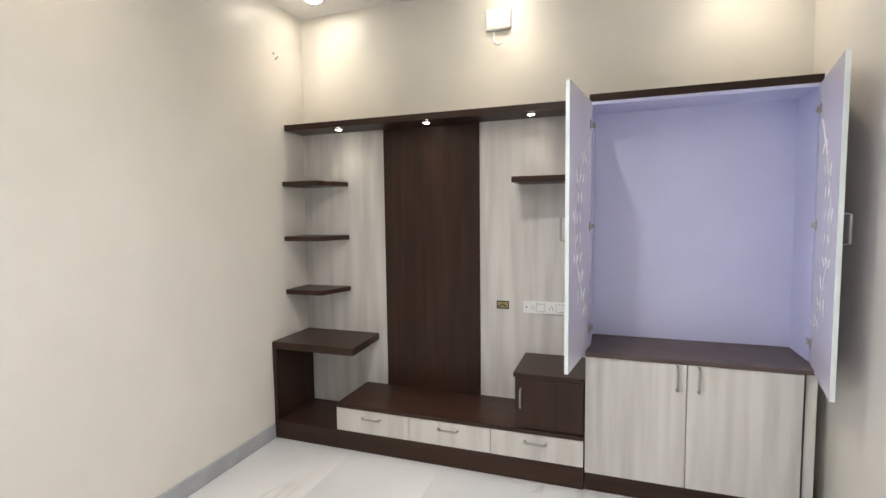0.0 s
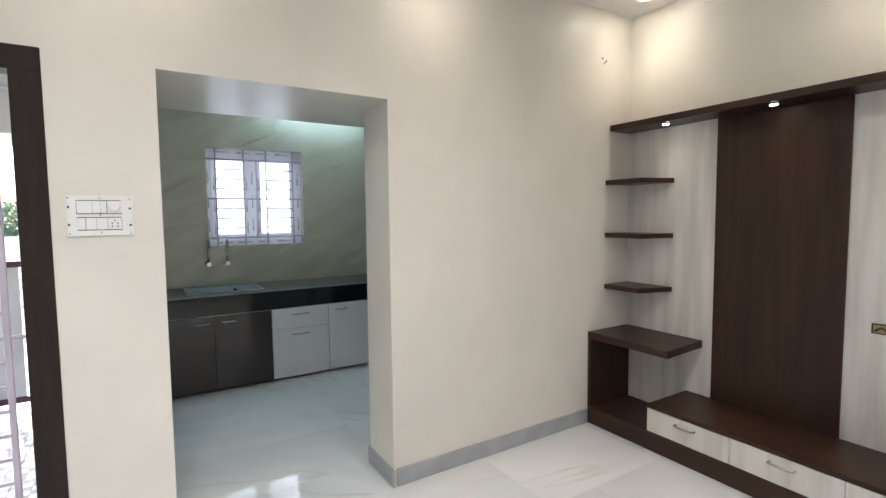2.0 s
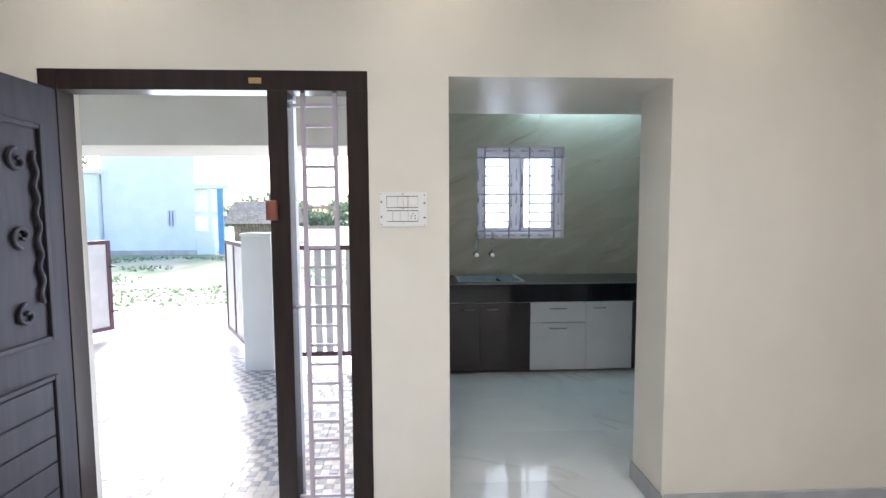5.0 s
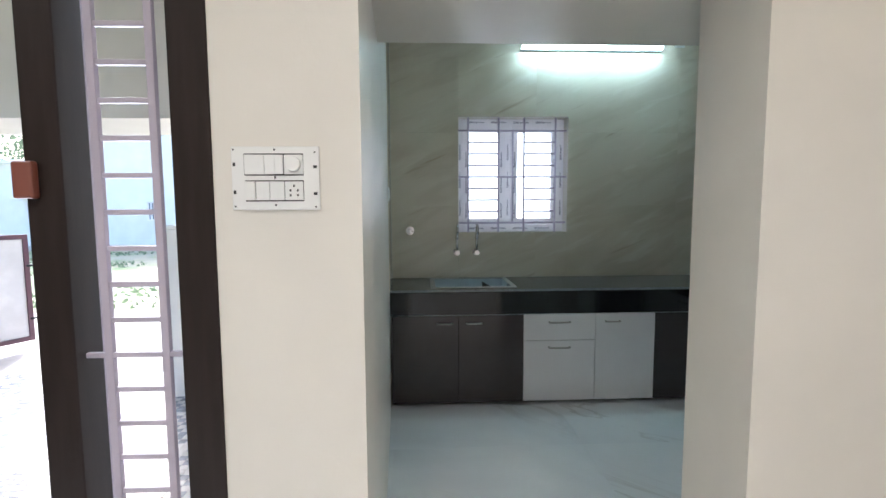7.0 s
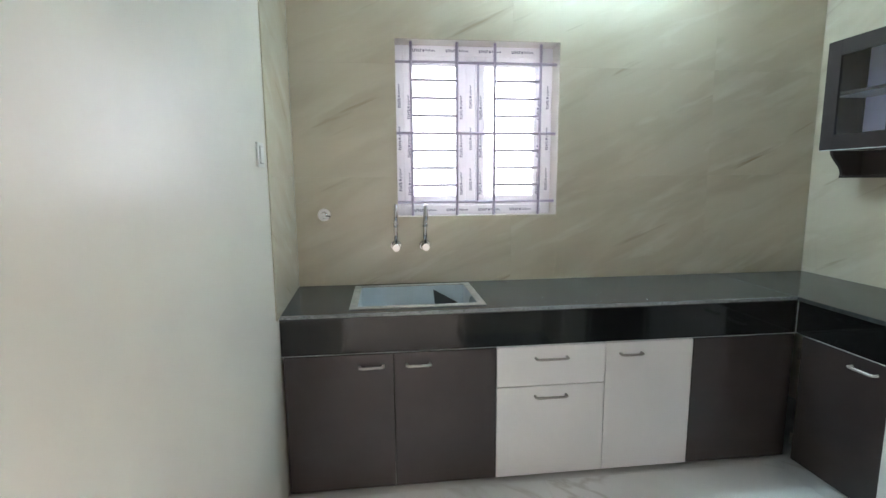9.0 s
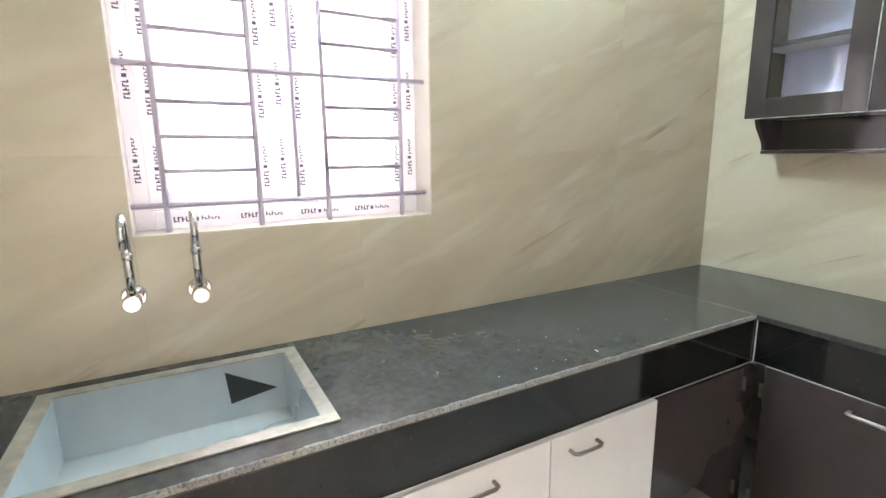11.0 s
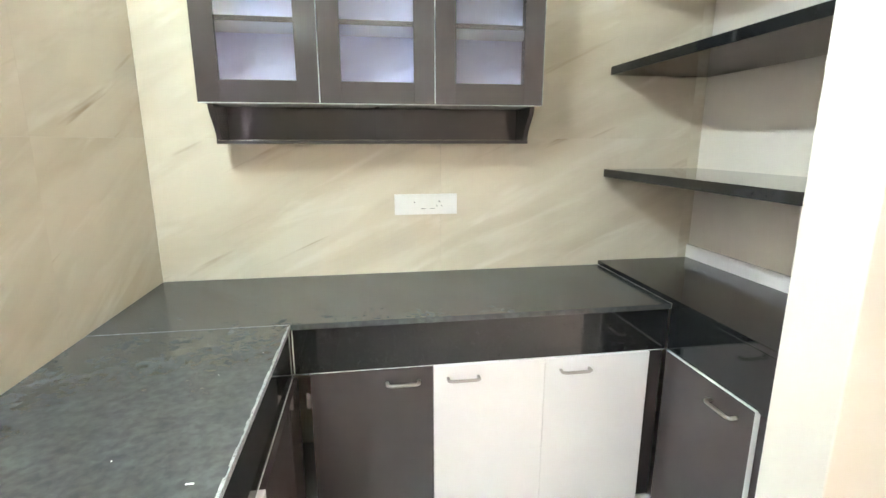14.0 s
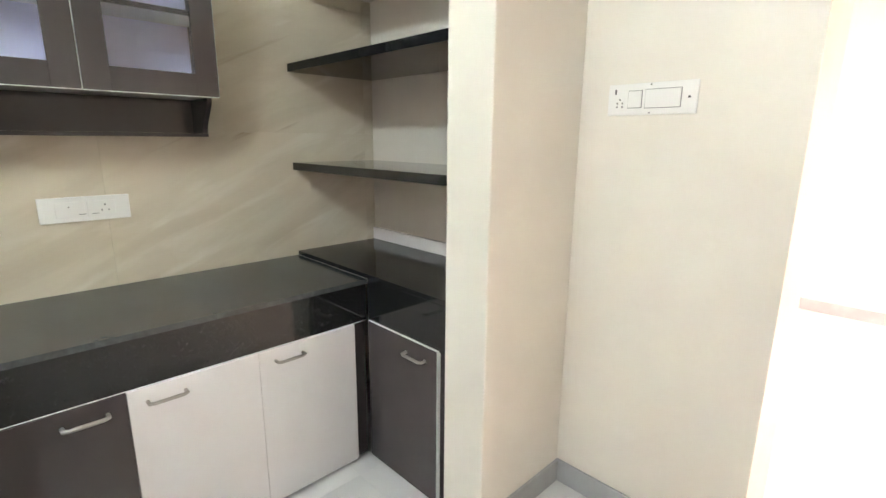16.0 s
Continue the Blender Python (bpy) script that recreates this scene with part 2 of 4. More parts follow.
# translucent share added so the backdrop behind brightens the window frames
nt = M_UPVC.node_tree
frame_brightener, blend = nt.nodes.new("ShaderNodeBsdfTranslucent"), nt.nodes.new("ShaderNodeMixShader")
frame_brightener.inputs[0].default_value = (0.92, 0.90, 0.93, 1)
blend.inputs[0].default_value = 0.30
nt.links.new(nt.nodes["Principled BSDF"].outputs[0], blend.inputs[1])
nt.links.new(frame_brightener.outputs[0], blend.inputs[2])
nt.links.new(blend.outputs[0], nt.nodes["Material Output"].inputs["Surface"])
M_PRINT = mat("navy_print", (0.10, 0.09, 0.17), 0.5)
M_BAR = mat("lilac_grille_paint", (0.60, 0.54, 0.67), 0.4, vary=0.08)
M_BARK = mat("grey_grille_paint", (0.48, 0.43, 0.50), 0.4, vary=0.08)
M_FRAME = mat("dark_brown_frame_paint", (0.028, 0.019, 0.016), 0.42, vary=0.25, scale=6, stretch=(5, 5, 0.6), bump=0.06, spec=0.2)
M_LEAF = mat("grey_brown_door_paint", (0.036, 0.032, 0.036), 0.6, vary=0.2, scale=6, stretch=(5, 5, 0.6), bump=0.06, spec=0.12)
M_BRASS = mat("aged_brass", (0.45, 0.34, 0.16), 0.35, metal=1.0)
M_LOCK = mat("rust_red_latch", (0.22, 0.07, 0.045), 0.45)
M_RED = mat("red_plastic", (0.55, 0.04, 0.03), 0.4)
M_PANE = glass("frosted_pane", 0.35, (0.88, 0.88, 0.90))
M_COVE = glow("small_spot_lens", (1.0, 0.84, 0.60), 6.0)
M_SKY = glow("white_sky", (0.95, 0.98, 1.0), 0.55)
M_CLEAR = glass("cabinet_glass", 0.02)
M_LAMP = glow("downlight_lens", (1.0, 0.84, 0.60), 18.0)
M_TUBE = glow("tube_lens", (0.70, 1.0, 1.03), 16.0)
M_CONCRETE = mat("pale_concrete", (0.58, 0.55, 0.51), 0.8, vary=0.2, scale=2.5, bump=0.3, bscale=40)
M_RENDER = mat("white_render", (0.85, 0.85, 0.83), 0.7, vary=0.06, scale=1.5, bump=0.1)
M_SOIL = mat("dry_grass_soil", (0.38, 0.35, 0.24), 0.95, vary=0.3, scale=0.9, second=(0.24, 0.30, 0.14), lo=0.4, hi=0.6, detail=7, bump=0.4, bscale=12)
M_GRASS = mat("grass_blades", (0.34, 0.40, 0.21), 0.8, vary=0.4, scale=3)
# distance haze is put into the leaf colour as a paler green
M_LEAVES = mat("hazy_tree_leaves", (0.12, 0.18, 0.11), 0.7, vary=0.4, scale=2)
for leafy in (M_GRASS, M_LEAVES):
    nt = leafy.node_tree
    through_leaf, blend = nt.nodes.new("ShaderNodeBsdfTranslucent"), nt.nodes.new("ShaderNodeMixShader")
    through_leaf.inputs[0].default_value = (0.17, 0.23, 0.15, 1)
    surface = nt.nodes["Principled BSDF"]
    nt.links.new(surface.outputs[0], blend.inputs[1])
    nt.links.new(through_leaf.outputs[0], blend.inputs[2])
    nt.links.new(blend.outputs[0], nt.nodes["Material Output"].inputs["Surface"])
M_TRUNK = mat("tree_bark", (0.14, 0.10, 0.07), 0.9, vary=0.3, scale=8)
M_GATE = mat("brown_gate_paint", (0.13, 0.055, 0.075), 0.4, vary=0.15)
M_SLAT = mat("grey_gate_slat", (0.76, 0.73, 0.72), 0.45, vary=0.1)
M_THATCH = mat("dry_thatch", (0.32, 0.28, 0.22), 0.95, vary=0.4, scale=9, bump=0.5, bscale=30)
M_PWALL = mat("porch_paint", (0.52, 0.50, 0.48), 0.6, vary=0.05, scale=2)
M_BLUEGLASS = mat("blue_window", (0.10, 0.16, 0.24), 0.1, vary=0.1)
M_MOSA = mat("pale_mosaic", (0.60, 0.60, 0.62), 0.25, vary=0.2, scale=14)
M_MOSB = mat("slate_blue_mosaic", (0.34, 0.37, 0.44), 0.25, vary=0.35, scale=14)


# ---- builders ----
def box(lo, hi, bevel=0.0, bm=None):
    bm = bm or bmesh.new()
    x0, y0, z0 = lo
    x1, y1, z1 = hi
    v = [bm.verts.new(p) for p in ((x0, y0, z0), (x1, y0, z0), (x1, y1, z0), (x0, y1, z0), (x0, y0, z1), (x1, y0, z1), (x1, y1, z1), (x0, y1, z1))]
    made = [bm.faces.new([v[i] for i in f]) for f in ((0, 3, 2, 1), (4, 5, 6, 7), (0, 1, 5, 4), (1, 2, 6, 5), (2, 3, 7, 6), (3, 0, 4, 7))]
    if bevel:
        edges = list({e for f in made for e in f.edges})
        bmesh.ops.bevel(bm, geom=edges, offset=bevel, segments=2, affect="EDGES", profile=0.5)
    return bm


def boxes(items, bevel=0.0):
    bm = bmesh.new()
    for lo, hi in items:
        box(lo, hi, bevel, bm)
    return bm


def prism(points, axis, a, b, bevel=0.0):
    """A flat outline pushed along an axis from a to b. The points give the two other axes, in order."""
    def at(p, d):
        q = list(p)
        q.insert("xyz".index(axis), d)
        return q
    bm = bmesh.new()
    one = [bm.verts.new(at(p, a)) for p in points]
    two = [bm.verts.new(at(p, b)) for p in points]
    k = len(points)
    bm.faces.new(one)
    bm.faces.new(two[::-1])
    for i in range(k):
        bm.faces.new((one[i], two[i], two[(i + 1) % k], one[(i + 1) % k]))
    bmesh.ops.recalc_face_normals(bm, faces=bm.faces)
    if bevel:
        bmesh.ops.bevel(bm, geom=list(bm.edges), offset=bevel, segments=2, affect="EDGES", profile=0.5)
    return bm


def ring_slab(outer, inner, z0, z1):
    """One slab with a square hole; outer and inner are (x0, y0, x1, y1)."""
    bm = bmesh.new()
    rings = [[[bm.verts.new((r[a], r[b], z)) for a, b in ((0, 1), (2, 1), (2, 3), (0, 3))] for r in (outer, inner)] for z in (z0, z1)]
    for k in range(4):
        n = (k + 1) % 4
        (o0, i0), (o1, i1) = rings
        for quad in ((o1[k], o1[n], i1[n], i1[k]), (o0[n], o0[k], i0[k], i0[n]), (o0[k], o0[n], o1[n], o1[k]), (i0[n], i0[k], i1[k], i1[n])):
            bm.faces.new(quad)
    return bm


def rod(points, radius, sides=10, bm=None):
    """A round bar through the points, closed at both ends."""
    bm = bm or bmesh.new()
    pts = [Vector(p) for p in points]
    rings = []
    for i, p in enumerate(pts):
        ahead = (pts[min(i + 1, len(pts) - 1)] - pts[max(i - 1, 0)]).normalized()
        side = ahead.orthogonal().normalized() if not rings else (keep - ahead * keep.dot(ahead)).normalized()
        keep = side
        up = ahead.cross(side)
        r = radius[i] if isinstance(radius, (list, tuple)) else radius
        rings.append([bm.verts.new(p + r * (side * math.cos(2 * math.pi * j / sides) + up * math.sin(2 * math.pi * j / sides))) for j in range(sides)])
    for a, b in zip(rings, rings[1:]):
        for j in range(sides):
            f = bm.faces.new((a[j], a[(j + 1) % sides], b[(j + 1) % sides], b[j]))
            f.smooth = True
    bm.faces.new(rings[0][::-1])
    bm.faces.new(rings[-1])
    return bm


def thing(name, place, label, category, group="", kind=""):
    ob = new(name)
    ob.empty_display_size = 0.1
    ob.location = place
    return tagged(ob, label, category, group, kind)


def foot(ob):
    """Where a thing or part built so far stands, before it is turned."""
    p = Vector(ob.location)
    while ob.parent:
        ob = ob.parent
        p = p + Vector(ob.location)
    return p


def link(name, bm, material, parent=None, label=""):
    me = bpy.data.meshes.new(name)
    if parent:
        bmesh.ops.translate(bm, verts=bm.verts, vec=-foot(parent))
    bm.to_mesh(me)
    bm.free()
    me.materials.append(material)
    ob = new(name, me)
    if parent:
        ob.parent = parent
    return tagged(ob, label)


def part(name, bm, material, parent, label=""):
    return link(name, bm, material, parent, label)


def structure(name, bm, material, label, category):
    return tagged(link(name, bm, material), label, category, kind="structure")


# ---- the shell ----
XK, YK, YL, CEIL, XE, YS = -2.778, 1.947, 1.97, 2.9, 3.1, -4.2
structure("wall_west", boxes([
    ((-0.32, 0, 0), (0, YL, CEIL)), ((-0.32, -1.04, 2.10), (0, 0, CEIL)), ((-0.25, -1.405, 0), (0, -1.04, CEIL)),
    ((-0.25, -2.83, 2.12), (0, -1.405, CEIL)), ((-0.25, YS, 0), (0, -2.83, CEIL))]), M_WALL,
    "cream painted wall with a door and a doorless opening", "wall")
structure("wall_north", box((-0.32, YL, 0), (XE + 0.2, 2.2, CEIL)), M_WALL, "cream painted wall behind the cabinets", "wall")
structure("wall_east", box((XE, YS - 0.2, 0), (XE + 0.2, YL, CEIL)), M_WALL, "plain cream painted wall", "wall")
structure("wall_south", box((-0.25, YS - 0.2, 0), (XE, YS, CEIL)), M_WALL, "plain cream painted wall", "wall")
structure("kitchen_wall_south", prism([(-0.25, -1.04), (-2.786, -1.146), (-2.786, -1.405), (-0.25, -1.405)], "z", 0, CEIL), M_KWALL, "satin painted kitchen wall", "wall")
WY0, WY1, WZ0, WZ1 = -0.582, 0.333, 1.218, 2.168
structure("kitchen_wall_west", boxes([
    ((-3.02, -1.405, 0), (-2.786, WY0, CEIL)), ((-3.02, WY1, 0), (-2.786, 2.2, CEIL)),
    ((-3.02, WY0, 0), (-2.786, WY1, WZ0)), ((-3.02, WY0, WZ1), (-2.786, WY1, CEIL))]), M_KWALL, "kitchen wall with a window opening", "wall")
structure("kitchen_wall_north", box((-2.786, YK + 0.008, 0), (-0.32, 2.2, CEIL)), M_KWALL, "kitchen wall behind tiles", "wall")
structure("kitchen_pillar", box((-0.81, 0.68, 0), (-0.32, 0.87, 2.10), 0.004), M_KWALL, "short painted wall beside the shelves", "wall")
structure("kitchen_loft", box((-0.81, -1.07, 2.10), (-0.32, YK + 0.008, 2.22)), M_KWALL, "painted concrete loft slab above the opening", "loft")
structure("ceiling", boxes([((-3.02, -1.405, CEIL), (XE + 0.2, 2.2, 3.1)), ((-0.25, YS - 0.2, CEIL), (XE + 0.2, -1.405, 3.1))]), M_CEIL, "smooth white ceiling", "ceiling")
floor = structure("floor", boxes([((-3.02, -1.405, -0.2), (XE + 0.2, 2.2, -0.010)), ((-0.25, YS - 0.2, -0.2), (XE + 0.2, -1.405, -0.010))]), M_GROUT, "polished white marble tiles with grey veins", "floor")

SK = 0.10
for lo, hi in (((0, 0.012, 0), (0.012, 1.53, SK)), ((-0.32, -0.012, 0), (0.012, 0, SK)), ((0, -1.403, 0), (0.012, -1.052, SK)),
               ((-0.81, 0.668, 0), (-0.332, 0.68, SK)), ((-0.332, -0.012, 0), (-0.32, 0.68, SK)), ((XE - 0.012, YS, 0), (XE, 1.50, SK)),
               ((0, YS, 0), (XE - 0.012, YS + 0.012, SK)), ((0, YS + 0.012, 0), (0.012, -2.84, SK))):
    structure("baseboard", box(lo, hi, 0.003), M_SKIRT, "grey polished stone skirting", "baseboard")

# ---- tv unit ----
DF = 1.535
unit = thing("tv_unit", (0, 1.97, 0), "dark wenge and pale ash television wall unit", "tv unit")
part("back_panel", box((0.002, 1.955, 0.12), (2.005, 1.969, 2.075)), M_ASH, unit, "pale streaked ash back panel")
part("center_panel", box((0.655, 1.938, 0.29), (1.328, 1.955, 2.073), 0.002), M_WENGE, unit, "dark wenge upright panel")
canopy = part("canopy", box((0.002, 1.74, 2.075), (2.012, 1.969, 2.116), 0.002), M_WENGE_H, unit, "dark wenge canopy with spotlights")
for x, y in COVE_LIGHTS:
    rim = part("spotlight", rod([(x, y, 2.076), (x, y, 2.070)], 0.026, 20), M_STEEL, canopy, "small round recessed spotlight")
for z in (1.697, 1.322, 0.953):
    part("shelf", prism([(0.002, 1.70), (0.285, 1.70), (0.366, 1.954), (0.002, 1.954)], "z", z, z + 0.032, 0.0015), M_WENGE_H, unit)
part("shelf", box((1.584, 1.70, 1.672), (2.004, 1.954, 1.706), 0.0015), M_WENGE_H, unit)
part("plinth", box((0.002, DF, 0), (2.005, 1.954, 0.12), 0.002), M_WENGE_H, unit)
part("side_panel", box((0.002, DF, 0.121), (0.03, 1.954, 0.611), 0.002), M_WENGE, unit)
part("desk_top", prism([(0.002, DF - 0.002), (0.615, DF - 0.002), (0.585, 1.954), (0.002, 1.954)], "z", 0.612, 0.66, 0.002), M_WENGE_H, unit)
part("drawer_case", box((0.484, DF + 0.02, 0.121), (2.004, 1.954, 0.271)), M_WENGE_H, unit)
part("drawer_top", box((0.482, DF - 0.004, 0.272), (2.005, 1.954, 0.296), 0.002), M_WENGE_H, unit)


def bow_handle(parent, middle, along, out, length, bm_only=False):
    """A bent metal bow: two short feet and a bar between."""
    c, a, o = Vector(middle), Vector(along).normalized(), Vector(out).normalized()
    h = length / 2
    pts = [c - a * h, c - a * h + o * 0.022, c - a * (h - 0.012) + o * 0.028, c + a * (h - 0.012) + o * 0.028, c + a * h + o * 0.022, c + a * h]
    return part("handle", rod(pts, 0.006, 8), M_STEEL, parent, "bent steel bow handle")


for a, b in ((0.484, 0.985), (0.988, 1.493), (1.496, 2.004)):
    d = part("drawer", box((a, DF, 0.124), (b, DF + 0.02, 0.270), 0.0015), M_ASH, unit, "pale ash drawer front")
    m = (a + b) / 2
    bow_handle(d, (m, DF, 0.228), (1, 0, 0), (0, -1, 0), 0.115)
box_u = part("side_box", box((1.632, DF + 0.022, 0.297), (2.004, 1.954, 0.583), 0.002), M_WENGE, unit, "small dark box cabinet")
part("box_top", box((1.624, DF + 0.006, 0.584), (2.005, 1.954, 0.608), 0.002), M_WENGE_H, box_u)
bow_handle(box_u, (1.668, DF + 0.006, 0.47), (0, 0, 1), (0, -1, 0), 0.10)
bd = part("box_door", box((1.634, DF + 0.006, 0.300), (2.003, DF + 0.021, 0.582), 0.0015), M_WENGE, box_u)


def socket_plate(place, w, h, facing, gangs, label):
    """A white switch plate, its long side level. facing: the way it looks, along x or y."""
    th = thing("switch_plate", place, label, "switch")
    fx, fy = facing
    def slab(u0, u1, z0, z1, d0, d1, bev=0.001):
        p = Vector(place)
        if fy:
            ys = sorted((p.y + fy * d0, p.y + fy * d1))
            return box((p.x + u0, ys[0], p.z + z0), (p.x + u1, ys[1], p.z + z1), bev)
        xs = sorted((p.x + fx * d0, p.x + fx * d1))
        return box((xs[0], p.y + u0, p.z + z0), (xs[1], p.y + u1, p.z + z1), bev)
    part("plate", slab(-w / 2, w / 2, -h / 2, h / 2, 0, 0.009, 0.002), M_PLATE, th)
    for kind, u, z, gw, gh in gangs:
        if kind == "rocker":
            part("rocker", slab(u - gw / 2, u + gw / 2, z - gh / 2, z + gh / 2, 0.0095, 0.014), M_PLATE, th)
            if gw > 0.036:
                part("gap", slab(u - gw / 2 - 0.002, u + gw / 2 + 0.002, z - gh / 2 - 0.002, z + gh / 2 + 0.002, 0.00945, 0.0098, 0), M_GAP, th)
        elif kind == "row":
            part("recess", slab(u - gw / 2, u + gw / 2, z - gh / 2, z + gh / 2, 0.0091, 0.0094, 0), M_DARK, th)
        elif kind in ("raised", "blank"):
            part("rocker" if kind == "raised" else "module", slab(u - gw / 2, u + gw / 2, z - gh / 2, z + gh / 2, 0.0096, 0.017 if kind == "raised" else 0.0125), M_PLATE, th)
        elif kind == "socket":
            part("socket", slab(u - gw / 2, u + gw / 2, z - gh / 2, z + gh / 2, 0.0095, 0.012), M_PLATE, th)
            for du, dz in ((0, 0.012), (-0.009, 0.001), (0.009, 0.001), (-0.009, -0.011), (0.009, -0.011)):
                part("pin_hole", slab(u + du - 0.0022, u + du + 0.0022, z + dz - 0.0028, z + dz + 0.0028, 0.0121, 0.0126, 0), M_DARK, th)
        elif kind == "pin":
            part("pin_hole", slab(u - gw / 2, u + gw / 2, z - gh / 2, z + gh / 2, 0.0126, 0.0130, 0), M_GAP, th)
        elif kind == "knob":
            c = Vector(place)
            o = Vector((fx, fy, 0))
            s = Vector((abs(fy), abs(fx), 0))
            part("regulator", rod([c + s * u + o * 0.009 + Vector((0, 0, z)), c + s * u + o * 0.026 + Vector((0, 0, z))], [gw / 2, gw / 2 * 0.85], 20), M_PLATE, th)
        else:
            part("screw", slab(u - gw / 2, u + gw / 2, z - gh / 2, z + gh / 2, 0.0091, 0.0098, 0), M_DARK, th)
    return th


socket_plate((1.755, 1.955, 0.903), 0.29, 0.078, (0, -1), [("screw", -0.125, 0, 0.010, 0.007), ("socket", -0.083, 0, 0.036, 0.04), ("rocker", -0.035, 0, 0.05, 0.044),
             ("socket", 0.03, 0, 0.036, 0.04), ("rocker", 0.085, 0, 0.05, 0.044)], "white socket and switch plate on the ash panel")
pit = thing("wall_box", (1.477, 1.955, 0.908), "open metal wiring box in the ash panel", "wiring box")
part("box_frame", boxes([((1.437, 1.951, 0.882), (1.517, 1.9545, 0.889)), ((1.437, 1.951, 0.927), (1.517, 1.9545, 0.934)), ((1.437, 1.951, 0.889), (1.443, 1.9545, 0.927)), ((1.511, 1.951, 0.889), (1.517, 1.9545, 0.927))]), M_DARK, pit)
part("box_back", box((1.443, 1.9535, 0.889), (1.511, 1.9546, 0.927)), M_BRASS, pit)
part("wire", rod([(1.45, 1.952, 0.895), (1.475, 1.948, 0.915), (1.50, 1.951, 0.898)], 0.004, 6), M_DARK, pit)

# ---- tall cabinet with open doors ----
TF = 1.69
cab = thing("tall_cabinet", (2.5, 1.97, 0), "pale ash cabinet with open white doors and lilac inside", "cabinet")
part("plinth", box((2.012, DF + 0.012, 0), (3.06, 1.968, 0.10)), M_WENGE_H, cab)
part("lower_body", box((2.012, DF + 0.02, 0.101), (3.04, 1.968, 0.735)), M_ASH, cab)
part("side_strip", box((2.985, DF + 0.006, 0.0), (2.991, DF + 0.0195, 0.735)), M_DARK, cab)
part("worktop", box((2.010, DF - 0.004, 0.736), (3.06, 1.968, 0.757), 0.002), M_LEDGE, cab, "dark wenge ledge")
for a, b, hx in ((2.012, 2.493, 2.452), (2.497, 2.982, 2.548)):
    d = part("lower_door", box((a, DF, 0.102), (b, DF + 0.019, 0.734), 0.0015), M_ASH, cab, "pale ash lower door")
    bow_handle(d, (hx, DF, 0.665), (0, 0, 1), (0, -1, 0), 0.12)
part("upper_back", box((2.030, 1.955, 0.758), (3.042, 1.968, 2.07)), M_LILAC, cab, "lilac cabinet back")
part("upper_side", box((2.012, TF, 0.758), (2.030, 1.968, 2.086)), M_LILAC, cab)
part("upper_side", box((3.042, TF, 0.758), (3.06, 1.968, 2.086)), M_LILAC, cab)
part("upper_ceiling", box((2.031, TF, 2.070), (3.041, 1.954, 2.086)), M_LILAC, cab)
part("top_board", box((2.013, TF - 0.004, 2.087), (3.06, 1.968, 2.126), 0.002), M_WENGE_H, cab, "dark wenge top board")


def open_door(hinge_x, end, side):
    """A white door with a carved flower lattice, hinged at the cabinet's front and standing open. side: which way its inside looks."""
    e0, e1 = Vector((hinge_x, TF - 0.004, 0)), Vector((*end, 0))
    u = (e1 - e0).normalized()
    w = Vector((-u.y, u.x, 0)) * side
    width, z0, z1 = (e1 - e0).length, 0.745, 2.085
    def place(bm):
        m = Matrix(((u.x, w.x, 0, e0.x), (u.y, w.y, 0, e0.y), (0, 0, 1, 0), (0, 0, 0, 1)))
        bmesh.ops.transform(bm, matrix=m, verts=bm.verts)
        bmesh.ops.recalc_face_normals(bm, faces=bm.faces)
        return bm
    leaf = part("upper_door", place(box((0, -0.018, z0), (width, 0, z1), 0.001)), M_DOORIN, cab, "open white door with carved flower lattice")
    part("edge_band", place(box((width + 0.0005, -0.0178, z0 + 0.001), (width + 0.0022, -0.0002, z1 - 0.001))), M_EDGE, leaf)
    rnd = random.Random(7)
    for i in range(9):
        z = 0.98 + i * 0.098
        bend = math.sin((z - 0.98) / 0.86 * math.pi)
        for k in range(2 + (i % 2)):
            cx = 0.18 + 0.16 * bend + k * 0.07 - 0.06
            ang = rnd.uniform(-0.9, 0.9)
            length, wide = rnd.uniform(0.022, 0.042), rnd.uniform(0.006, 0.013)
            ring = []
            for j in range(10):
                t = 2 * math.pi * j / 10
                px, pz = length * math.sin(t), wide * math.cos(t)
                ring.append((cx + px * math.sin(ang) + pz * math.cos(ang), z + px * math.cos(ang) - pz * math.sin(ang)))
            cuts = bmesh.new()
            a = [cuts.verts.new((p, 0.0002, q)) for p, q in ring]
            b = [cuts.verts.new((p, 0.0016, q)) for p, q in ring]
            cuts.faces.new(b)
            for j in range(10):
                cuts.faces.new((a[j], a[(j + 1) % 10], b[(j + 1) % 10], b[j]))
            part("flower_inlay", place(cuts), M_INLAY, leaf, "frosted carved petal")
    arc = [(0.10 + 0.30 * math.sin(math.pi * i / 16), 0.0018, 0.95 + 0.95 * i / 16) for i in range(17)]
    part("stem_inlay", place(rod(arc, 0.0028, 5)), M_INLAY, leaf)
    for z in (0.86, 1.42, 1.96):
        hb = boxes([((-0.02, 0.001, z - 0.012), (0.035, 0.014, z + 0.012)), ((0.036, 0.001, z - 0.022), (0.055, 0.008, z + 0.022))], 0.0015)
        part("hinge", place(hb), M_STEEL, leaf, "steel cup hinge")
    hp = [(width - 0.03, -0.018, 1.36), (width - 0.03, -0.045, 1.365), (width - 0.03, -0.045, 1.475), (width - 0.03, -0.018, 1.48)]
    part("handle", place(rod(hp, 0.005, 8)), M_STEEL, leaf, "bent steel bow handle")
    return leaf


open_door(2.026, (1.952, 1.185), 1)
open_door(3.046, (2.945, 1.165), -1)

